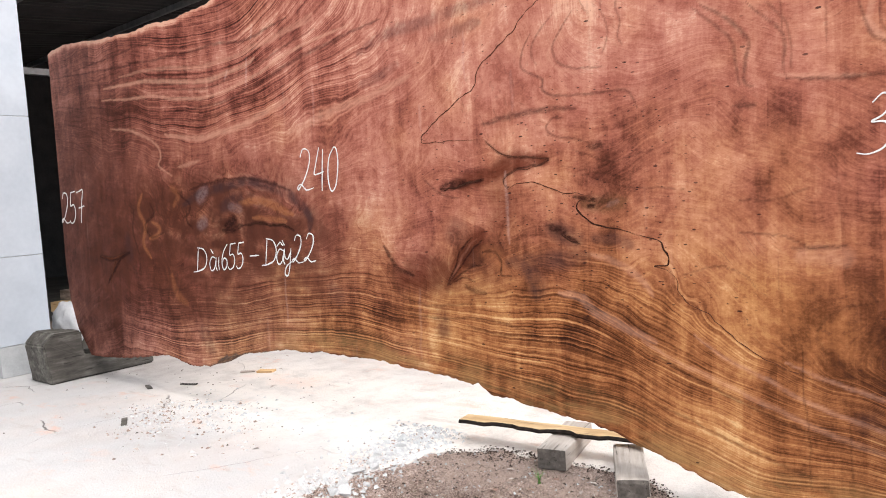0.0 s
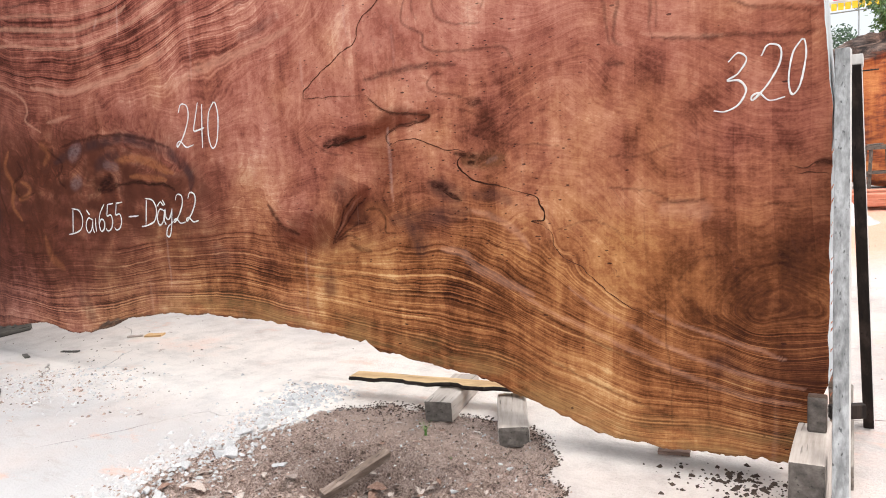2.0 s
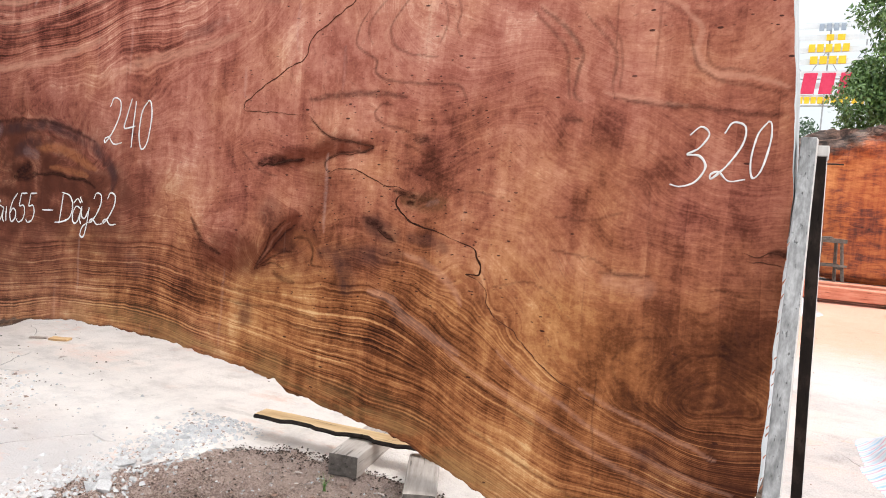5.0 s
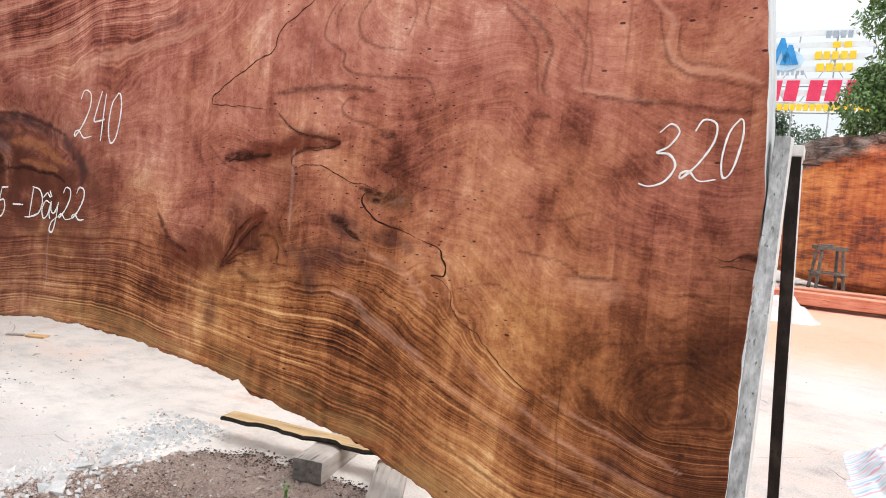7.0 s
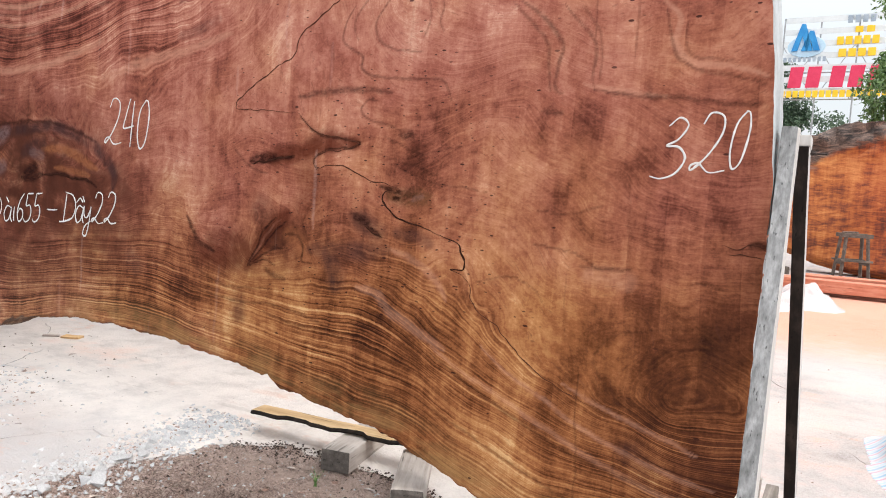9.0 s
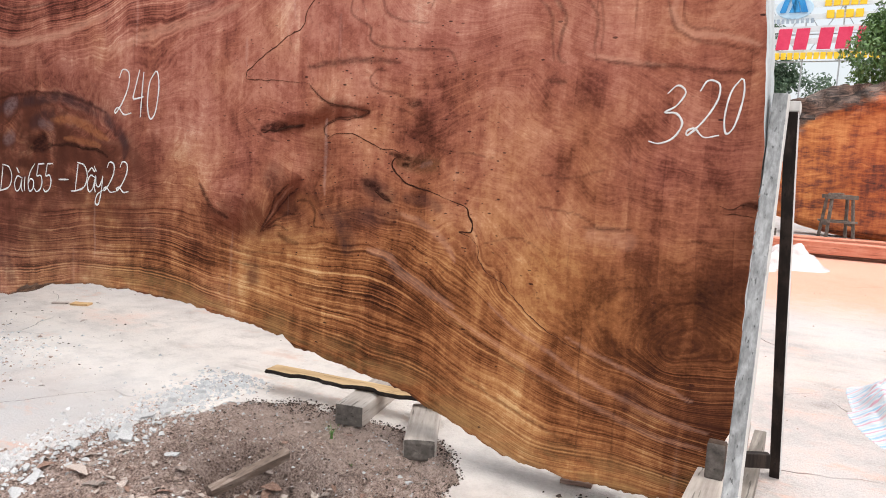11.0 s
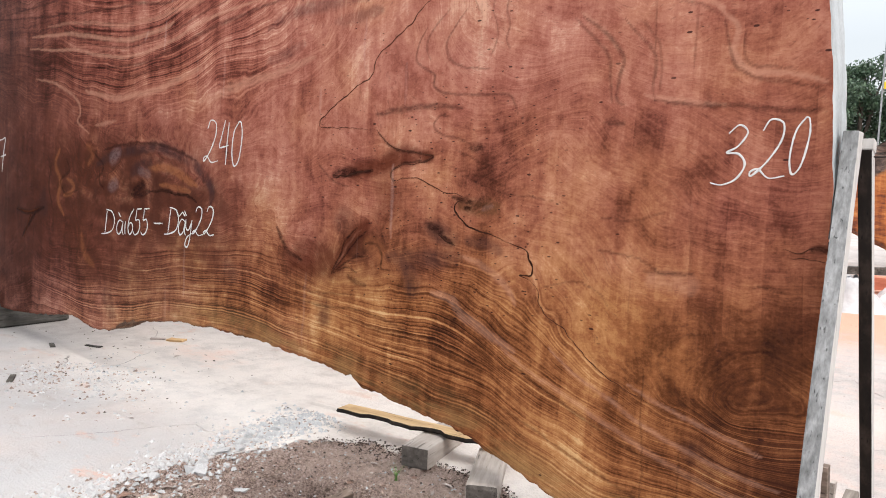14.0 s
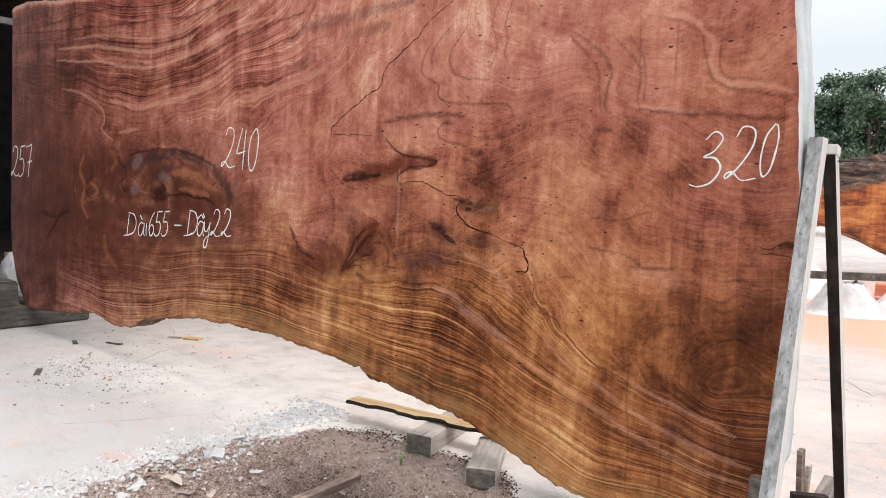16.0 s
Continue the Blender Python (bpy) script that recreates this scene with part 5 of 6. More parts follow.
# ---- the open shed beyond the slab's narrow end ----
# Shed surfaces are coloured near black to stand in for the deep shade inside.
SHED_SHADED = plain("shaded_sheet", (0.012, 0.012, 0.013), (0.03, 0.03, 0.032), 3, 0.7)
SHED_FLOOR = plain("shaded_dusty_floor", (0.05, 0.045, 0.04), (0.11, 0.10, 0.09), 2, 0.9, bump=0.4)
STEEL = plain("galvanised_steel", (0.30, 0.31, 0.32), (0.48, 0.49, 0.50), 8, 0.45, 0.6)
WHITE_TILE = plain("white_cladding", (0.44, 0.48, 0.54), (0.52, 0.56, 0.62), 3, 0.35, bump=0.05)
GROUT = plain("grey_joint", (0.35, 0.36, 0.38), (0.45, 0.46, 0.47), 20, 0.8)
PLINTH = plain("grey_plinth", (0.36, 0.37, 0.38), (0.46, 0.47, 0.48), 7, 0.6)
WHITE_BAG = plain("white_sack", (0.48, 0.49, 0.52), (0.66, 0.66, 0.69), 5, 0.5, bump=0.5)


def box(bm, lo, hi):
    r = bmesh.ops.create_cube(bm, size=1)
    lo, hi = Vector(lo), Vector(hi)
    for v in r["verts"]:
        v.co = Vector(((v.co.x + 0.5) * (hi.x - lo.x) + lo.x, (v.co.y + 0.5) * (hi.y - lo.y) + lo.y, (v.co.z + 0.5) * (hi.z - lo.z) + lo.z))
    return r["verts"]


def shed():
    # north and south walls are out of view, added to keep light out
    for name, lo, hi in (("wall_west", (-12.2, -5, 0), (-12, 11, 5.6)), ("unseen_wall_north", (-12, 10.8, 0), (-0.6, 11, 5.6)), ("unseen_wall_south", (-12, -5, 0), (-1.6, -4.8, 5.0))):
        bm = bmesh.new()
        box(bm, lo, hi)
        tagged(mesh_object(name, bm, SHED_SHADED), "sheet wall of an open shed, coloured dark as shade", "wall", kind="structure")
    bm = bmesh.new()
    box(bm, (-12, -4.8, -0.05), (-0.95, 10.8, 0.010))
    tagged(mesh_object("floor", bm, SHED_FLOOR), "dusty floor inside the shed, coloured dark as shade", "floor", kind="structure")
    # corrugated roof, rising away from the yard
    n = 230
    xs = np.linspace(-12.2, 0.35, n)
    ys = np.array([-5.2, 3.0, 11.2])
    x, y = np.meshgrid(xs, ys)
    z = 4.25 + 0.09 * (y + 5) + 0.022 * np.sin(x * 2 * math.pi / 0.21)
    co = np.concatenate([np.stack([x, y, z], -1).reshape(-1, 3), np.stack([x, y, z + 0.006], -1).reshape(-1, 3)])
    i = np.arange(3 * n).reshape(3, n)
    f = np.stack([i[:-1, :-1], i[:-1, 1:], i[1:, 1:], i[1:, :-1]], -1).reshape(-1, 4)
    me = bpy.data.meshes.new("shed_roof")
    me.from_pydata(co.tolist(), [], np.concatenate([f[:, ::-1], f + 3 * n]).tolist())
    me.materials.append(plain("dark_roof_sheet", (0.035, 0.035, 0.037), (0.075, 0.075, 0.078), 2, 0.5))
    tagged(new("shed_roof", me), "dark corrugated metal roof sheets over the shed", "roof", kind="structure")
    for k, yy in enumerate((-3.0, -0.4, 2.2, 4.8, 7.4)):
        bm = bmesh.new()
        zz = 4.25 + 0.09 * (yy + 5) - 0.135
        box(bm, (-12, yy - 0.03, zz), (0.3, yy + 0.03, zz + 0.10))
        tagged(mesh_object("purlin", bm, STEEL), "steel roof purlin under the shed roof", "roof beam", "purlins", "structure")
    bm = bmesh.new()
    box(bm, (-6.0, 1.0, 3.70), (-5.92, 8.0, 3.80))
    tagged(mesh_object("tie_beam", bm, STEEL), "pale steel tie beam spanning the shed", "roof beam", kind="structure")


shed()


def column():
    c = base("column", label="white clad square column on a grey plinth", category="column", kind="structure")
    x0, x1, y0, y1 = -0.79, -0.36, -0.395, 0.03
    bm = bmesh.new()
    box(bm, (x0 + 0.008, y0 + 0.008, 0.0), (x1 - 0.008, y1 - 0.008, 4.70))
    part("core", bm, GROUT, c)
    for lo, hi in ((0.27, 1.035), (1.041, 2.255), (2.261, 3.475), (3.481, 4.60)):
        bm = timber((x1 - x0, y1 - y0, hi - lo), 0.004)
        bmesh.ops.translate(bm, vec=((x0 + x1) / 2, (y0 + y1) / 2, lo), verts=bm.verts)
        part("panel", bm, WHITE_TILE, c)
    bm = timber((x1 - x0 + 0.016, y1 - y0 + 0.016, 0.262), 0.005)
    bmesh.ops.translate(bm, vec=((x0 + x1) / 2, (y0 + y1) / 2, 0.0), verts=bm.verts)
    part("plinth", bm, PLINTH, c, "grey plinth")


column()


def sack(m, r, seed, label):
    bm = bmesh.new()
    bmesh.ops.create_icosphere(bm, subdivisions=4, radius=1)
    for v in bm.verts:
        p = v.co.copy()
        v.co = Vector((p.x * r[0], p.y * r[1], p.z * r[2]))
        v.co += 0.16 * min(r) * noise.noise_vector(p * 2.2 + Vector((seed, 0, 0))) + 0.09 * min(r) * noise.noise_vector(p * 6 + Vector((seed, 3, 0)))
        v.co.z = max(v.co.z + r[2] * 0.9, 0)
    ob = mesh_object("plastic_sack", bm, WHITE_BAG, True)
    ob.matrix_world = m
    return tagged(ob, label, "sack", "sacks beside the column")


sack(pose(-1.36, 0.62, 0.010, 0, 0, 20), (0.17, 0.15, 0.25), 1, "crumpled white plastic sack on the shed floor")
sack(pose(-1.72, 0.86, 0.010, 0, 0, 70), (0.22, 0.2, 0.16), 2, "low slumped white plastic sack")


def pallet():
    p = base("pallet", pose(-2.35, 1.25, 0.010, 0, 0, 12), label="old timber pallet stacked with offcuts in the shed", category="pallet")
    for k, (x, y, z, sx, sy, sz) in enumerate([(0, -0.4, 0, 1.0, 0.09, 0.09), (0, 0, 0, 1.0, 0.09, 0.09), (0, 0.4, 0, 1.0, 0.09, 0.09)]):
        bm = timber((sx, sy, sz), 0.004)
        bmesh.ops.translate(bm, vec=(x, y, z), verts=bm.verts)
        part("bearer", bm, SCRAP_TIMBER, p)
    for k in range(6):
        bm = timber((0.12, 0.95, 0.022), 0.003)
        bmesh.ops.translate(bm, vec=(-0.42 + 0.168 * k, 0, 0.09), verts=bm.verts)
        part("slat", bm, SCRAP_TIMBER, p)


pallet()
for k, (x, y, z, a) in enumerate([(-2.25, 1.20, 0.122, 8), (-2.45, 1.30, 0.122, 15), (-2.32, 1.22, 0.242, 22), (-2.4, 1.28, 0.362, 5)]):
    ob = mesh_object("stacked_offcut", timber((0.85, 0.16, 0.12), 0.006, 0.003, k, 2), SCRAP_TIMBER if k % 2 else FRESH_TIMBER)
    ob.matrix_world = pose(x, y, z, 0, 0, a)
    tagged(ob, "rough sawn offcut stacked on a pallet", "timber", "stacked offcuts")


# ---- across the yard ----
def far_slab():
    nu, nv = 160, 60
    u, v = np.meshgrid(np.linspace(0, 1, nu), np.linspace(0, 1, nv))
    x = 1.2 + u * 9.5
    lo = np.interp(x, [1.2, 3.0, 3.9, 4.5, 5.1, 5.7, 6.3, 7.5, 9.0, 10.7], [0.55, 0.84, 0.86, 0.62, 0.32, 0.13, 0.02, 0.0, 0.0, 0.05]) + 0.02 * lumps(x, 0 * x, 9, 31)
    hi = np.interp(x, [1.2, 3.0, 4.2, 4.9, 5.6, 6.4, 7.5, 9.0, 10.7], [2.1, 2.12, 2.16, 2.36, 2.66, 2.82, 2.95, 2.9, 2.6]) + 0.05 * lumps(x, 0 * x, 4, 32) + 0.02 * lumps(x, 0 * x, 19, 33)
    z = lo * (1 - v) + hi * v
    y = 12.95 + 0.02 * lumps(x, z, 4, 34) - 0.10 * ramp01(v, 0.72, 0.9) * np.abs(lumps(x, z, 7, 35)) + 0.18 * ramp01(0.06 - v, 0.0, 0.06)
    front = np.stack([x, y, z], -1).reshape(-1, 3)
    back = front + np.array([0, 0.45, 0])
    n = nu * nv
    i = np.arange(n).reshape(nv, nu)
    f = np.stack([i[:-1, :-1], i[:-1, 1:], i[1:, 1:], i[1:, :-1]], -1).reshape(-1, 4)
    rim = np.concatenate([i[0, :], i[1:, -1], i[-1, -2::-1], i[-2:0:-1, 0]])
    side = [[int(rim[(j + 1) % len(rim)]), int(rim[j]), int(rim[j]) + n, int(rim[(j + 1) % len(rim)]) + n] for j in range(len(rim))]
    me = bpy.data.meshes.new("log_slab")
    me.from_pydata(np.concatenate([front, back]).tolist(), [], f.tolist() + (f[:, ::-1] + n).tolist() + side)
    rimv = np.concatenate([ramp01(v.ravel() + 0.35 * (0.5 - ramp01(x.ravel(), 3.5, 7.0)), 0.55, 0.95)] * 2)
    me.attributes.new("rim", "FLOAT", "POINT").data.foreach_set("value", rimv.astype(np.float32))
    me.materials.append(far_slab_wood())
    ob = new("log_slab", me)
    return tagged(ob, "rough orange-red half log slab standing across the yard with weathered top", "wood slab")


far_slab()
for k, (x, z) in enumerate([(2.2, 0.66), (3.2, 0.82)]):
    ob = mesh_object("bearer_block", timber((0.35, 0.6, z), 0.01, 0.006, k, 2), DARK_TIMBER)
    ob.matrix_world = pose(x, 13.2, -0.003, 0, 0, 4)
    tagged(ob, "dark timber bearer under the orange log slab", "timber block", "bearers")

SAW_WOOD = weathered("sawhorse_wood", (0.05, 0.04, 0.034), (0.12, 0.10, 0.086), (0.24, 0.20, 0.17), along=(3, 3, 3))


def sawhorse():
    s = base("sawhorse", pose(6.24, 12.10, 0, 0, 0, 24) @ Matrix.Diagonal((0.86, 0.86, 0.86, 1)), label="grey wooden work trestle standing on the yard", category="trestle")
    for sx in (-1, 1):
        for sy in (-1, 1):
            part("leg", between((sx * 0.27, sy * 0.20, -0.002), (sx * 0.20, sy * 0.13, 0.90), 0.055, 0.05, 0.003), SAW_WOOD, s)
        part("end_rail", between((sx * 0.235, -0.20, 0.38), (sx * 0.235, 0.20, 0.38), 0.045, 0.09, 0.003), SAW_WOOD, s)
    for sy in (-1, 1):
        part("side_rail", between((-0.30, sy * 0.195, 0.42), (0.30, sy * 0.195, 0.42), 0.10, 0.04, 0.003), SAW_WOOD, s)
        part("top_rail", between((-0.29, sy * 0.145, 0.92), (0.29, sy * 0.145, 0.92), 0.06, 0.08, 0.003), SAW_WOOD, s)
    part("top_board", between((-0.20, 0, 0.975), (0.05, 0.02, 0.985), 0.16, 0.025, 0.003), SAW_WOOD, s)


sawhorse()
RED_BOARD = weathered("fresh_red_board", (0.34, 0.10, 0.06), (0.52, 0.19, 0.12), (0.66, 0.32, 0.22), along=(0.6, 8, 8), bump=0.2)
for k, (x, y, z, l, h, a) in enumerate([(7.3, 9.55, 0.055, 3.9, 0.17, 6), (7.5, 9.95, 0.055, 3.6, 0.20, 7)]):
    ob = mesh_object("red_plank", timber((l, 0.30, h), 0.008, 0.006, k, 6), RED_BOARD)
    ob.matrix_world = pose(x, y, z, 0, 0, a)
    tagged(ob, "thick freshly sawn red plank resting on low bearers", "plank", "red planks on bearers")
for k, x in enumerate((5.75, 7.2, 8.7)):
    ob = mesh_object("low_bearer", timber((0.09, 1.0, 0.06), 0.004), SCRAP_TIMBER)
    ob.matrix_world = pose(x, 9.62 + 0.11 * (x - 7.2), -0.003, 0, 0, 6)
    tagged(ob, "thin timber bearer under red planks", "timber", "low bearers")


def heap(name, m, rx, ry, h, mat, seed, folds=1.0, n=70):
    """A draped heap: a domed cloth with folds, closed down to the ground."""
    u, v = np.meshgrid(np.linspace(-1, 1, n), np.linspace(-1, 1, n))
    r = np.sqrt(np.minimum(1, 0.5 * (u * u + v * v) + 0.5 * np.maximum(u * u, v * v)))
    rim = 1 + 0.10 * lumps(np.arctan2(v, u), 0 * u, 3, seed)
    x, y = u * rx * rim, v * ry * rim
    fold = folds * (0.16 * np.abs(lumps(x, y, 6 / max(rx, ry), seed + 1)) + 0.07 * lumps(x, y, 16 / max(rx, ry), seed + 2) + 0.05 * np.abs(lumps(x, y, 34 / max(rx, ry), seed + 3)))
    z = h * (1 - ramp01(r, 0.25, 1.0)) * (0.75 + fold) + 0.03 * h * fold
    z = np.where(r > 0.97, -0.006, np.maximum(z, 0.004))
    co = np.stack([x, y, z], -1).reshape(-1, 3)
    i = np.arange(n * n).reshape(n, n)
    f = np.stack([i[:-1, :-1], i[:-1, 1:], i[1:, 1:], i[1:, :-1]], -1).reshape(-1, 4)
    me = bpy.data.meshes.new(name)
    me.from_pydata(co.tolist(), [], f.tolist())
    uv = me.uv_layers.new(name="UVMap")
    flat = np.stack([u.ravel(), v.ravel() * 0.5 + 0.5], -1)
    li = np.zeros(len(me.loops), np.int32)
    me.loops.foreach_get("vertex_index", li)
    uv.data.foreach_set("uv", flat[li].astype(np.float32).ravel())
    me.materials.append(mat)
    for p in me.polygons:
        p.use_smooth = True
    ob = new(name, me)
    ob.matrix_world = m
    return ob


tagged(heap("striped_sheet", pose(7.08, 1.95, 0, 0, 0, 12), 0.30, 0.62, 0.17, striped_cloth(), 41, 2.6, 110), "crumpled pink and blue striped woven plastic sheet on the ground", "sheet")
BLUE = plain("blue_woven_bag", (0.06, 0.17, 0.30), (0.14, 0.32, 0.48), 25, 0.6, bump=0.4)
tagged(heap("blue_bag", pose(7.19, 0.98, 0, 0, 0, 30), 0.19, 0.24, 0.22, BLUE, 45, 1.2, 44), "faded blue woven bag lying beside a striped sheet", "bag")
ob = mesh_object("steel_blade", between((7.075, 1.20, 0.12), (7.10, 1.42, 0.36), 0.004, 0.07, 0.001), STEEL)
tagged(ob, "thin grey steel strip leaning on a woven bag", "metal strip")
FILM = plastic_film()
b = base("wrapped_bundle", pose(5.35, 7.35, 0, 0, 0, 20), label="bundle under clear plastic film on red dust", category="bundle")
inner = heap("load", Matrix(), 0.42, 0.32, 0.38, plain("grey_load", (0.10, 0.11, 0.13), (0.34, 0.35, 0.37), 4, 0.7), 51, 1.6, 40)
inner.parent = b
cover = heap("film", Matrix(), 0.50, 0.40, 0.47, FILM, 53, 0.8, 60)
cover.parent = b
tagged(cover, "crumpled clear plastic film")
part("top_plank", between((-0.42, -0.05, 0.45), (0.42, 0.0, 0.47), 0.09, 0.09, 0.004), DARK_TIMBER, b, "dark plank on top")
tagged(heap("white_sheet", pose(5.9, 7.9, 0, 0, 0, 5), 0.50, 0.42, 0.30, FILM, 57, 0.9, 70), "white plastic sheet heaped over sawn timber", "sheet")
tagged(heap("white_sheet", pose(4.2, 9.0, 0, 0, 0, -8), 1.1, 0.6, 0.62, WHITE_BAG, 59, 0.8, 50), "large white plastic sheet draped over a stack", "sheet")

# ---- the sign on its scaffold, beyond the trees' edge ----
SIGN_WHITE = plain("white_sign_panel", (0.62, 0.66, 0.68), (0.74, 0.77, 0.78), 2, 0.5)
SIGN_RED = plain("red_sign_letter", (0.62, 0.03, 0.09), (0.72, 0.06, 0.13), 4, 0.45)
SIGN_YELLOW = plain("yellow_sign_letter", (0.80, 0.48, 0.02), (0.88, 0.60, 0.05), 4, 0.45)
SIGN_BLUE = plain("blue_sign_letter", (0.02, 0.20, 0.50), (0.05, 0.32, 0.65), 4, 0.45)
SIGN_SKY = plain("pale_blue_plate", (0.40, 0.58, 0.72), (0.52, 0.68, 0.80), 4, 0.5)
SIGN_GREY = plain("grey_sign_letter", (0.28, 0.34, 0.42), (0.40, 0.46, 0.52), 4, 0.5)


def sign():
    s = base("sign_scaffold", pose(2.75, 27.2, 0, 0, 0, -2), label="roadside sign with red and yellow lettering shapes on steel scaffold", category="sign")
    w, z0, z1 = 4.6, 5.0, 7.9
    for k in range(7):
        z = z0 + 0.18 + k * 0.42
        bm = bmesh.new()
        box(bm, (0.05, 0.02, z), (w - 0.05, 0.05, z + 0.20))
        part("panel", bm, SIGN_WHITE, s)
    for x in (0.0, w * 0.26, w * 0.52, w * 0.77, w):
        part("upright", between((x, 0.10, -0.01), (x, 0.10, z1), 0.05, 0.05, 0.003), STEEL, s)
    for z in (z0, z0 + 0.95, z0 + 1.9, z1):
        part("rail", between((0, 0.16, z), (w, 0.16, z), 0.04, 0.04, 0.003), STEEL, s)
    for k in range(4):
        a, c = w * k * 0.25, w * (k + 1) * 0.25
        part("brace", between((a, 0.2, z0), (c, 0.2, z0 + 1.9), 0.025, 0.025, 0.002), STEEL, s)
        part("brace", between((c, 0.22, z0), (a, 0.22, z0 + 1.9), 0.025, 0.025, 0.002), STEEL, s)

    def bars(name, z, h, xs, ww, mat, lean=0.0):
        for x in xs:
            bm = timber((ww, 0.05, h), 0.015)
            for v in bm.verts:
                v.co.x += lean * v.co.z
            bmesh.ops.translate(bm, vec=(x, -0.02, z), verts=bm.verts)
            part(name, bm, mat, s)
    bars("red_bar", z0 + 0.40, 0.74, (0.50, 1.08, 1.84, 2.42, 3.02), 0.44, SIGN_RED, 0.10)
    bars("yellow_bar", z0 + 0.06, 0.24, [0.14 + 0.215 * k for k in range(17)], 0.17, SIGN_YELLOW)
    bars("yellow_bar", z0 + 1.45, 0.28, (1.95, 2.25, 2.55, 2.85), 0.24, SIGN_YELLOW)
    bars("yellow_bar", z0 + 1.87, 0.28, (1.85, 2.12, 2.39, 2.66, 2.93), 0.21, SIGN_YELLOW)
    bars("yellow_bar", z0 + 2.26, 0.22, (2.4, 2.75), 0.24, SIGN_YELLOW)
    bars("grey_bar", z0 + 1.32, 0.17, [0.12 + 0.16 * k for k in range(9)], 0.10, SIGN_GREY)
    bars("grey_bar", z0 + 2.60, 0.26, (2.1, 2.33, 2.56, 2.79), 0.16, SIGN_GREY)
    # two blue peaks over an oval plate
    bm = bmesh.new()
    bmesh.ops.create_cone(bm, cap_ends=True, segments=32, radius1=0.62, radius2=0.60, depth=0.03)
    bmesh.ops.transform(bm, matrix=pose(0.78, 0.0, z0 + 1.86, 90, 0, 0) @ Matrix.Diagonal((1, 0.62, 1, 1)), verts=bm.verts)
    part("oval_plate", bm, SIGN_SKY, s, "pale blue oval plate")
    for x0, x1, h in ((0.30, 0.92, 0.95), (0.62, 1.16, 0.70)):
        bm = bmesh.new()
        tri = [(x0, 1.70), ((x0 + x1) / 2 - 0.03, 1.70 + h), ((x0 + x1) / 2 + 0.10, 1.70 + h), (x1 + 0.08, 1.70), (x1 - 0.14, 1.70), ((x0 + x1) / 2 + 0.02, 1.70 + 0.55 * h), (x0 + 0.20, 1.70)]
        front = [bm.verts.new((x, -0.06, z0 + z)) for x, z in tri]
        back = [bm.verts.new((x, -0.03, z0 + z)) for x, z in tri]
        bm.faces.new(front)
        bm.faces.new(back[::-1])
        for i in range(7):
            bm.faces.new((front[i], back[i], back[(i + 1) % 7], front[(i + 1) % 7]))
        bmesh.ops.recalc_face_normals(bm, faces=bm.faces)
        part("blue_peak", bm, SIGN_BLUE, s)


sign()

# ---- trees ----
LEAF_NEAR = foliage("mango_leaves", (0.05, 0.11, 0.03), (0.17, 0.28, 0.08))
LEAF_FAR = foliage("hazy_leaves", (0.045, 0.085, 0.055), (0.09, 0.15, 0.08))
TREE_BARK = plain("tree_bark", (0.07, 0.055, 0.045), (0.16, 0.13, 0.11), 9, 0.9, bump=0.8)


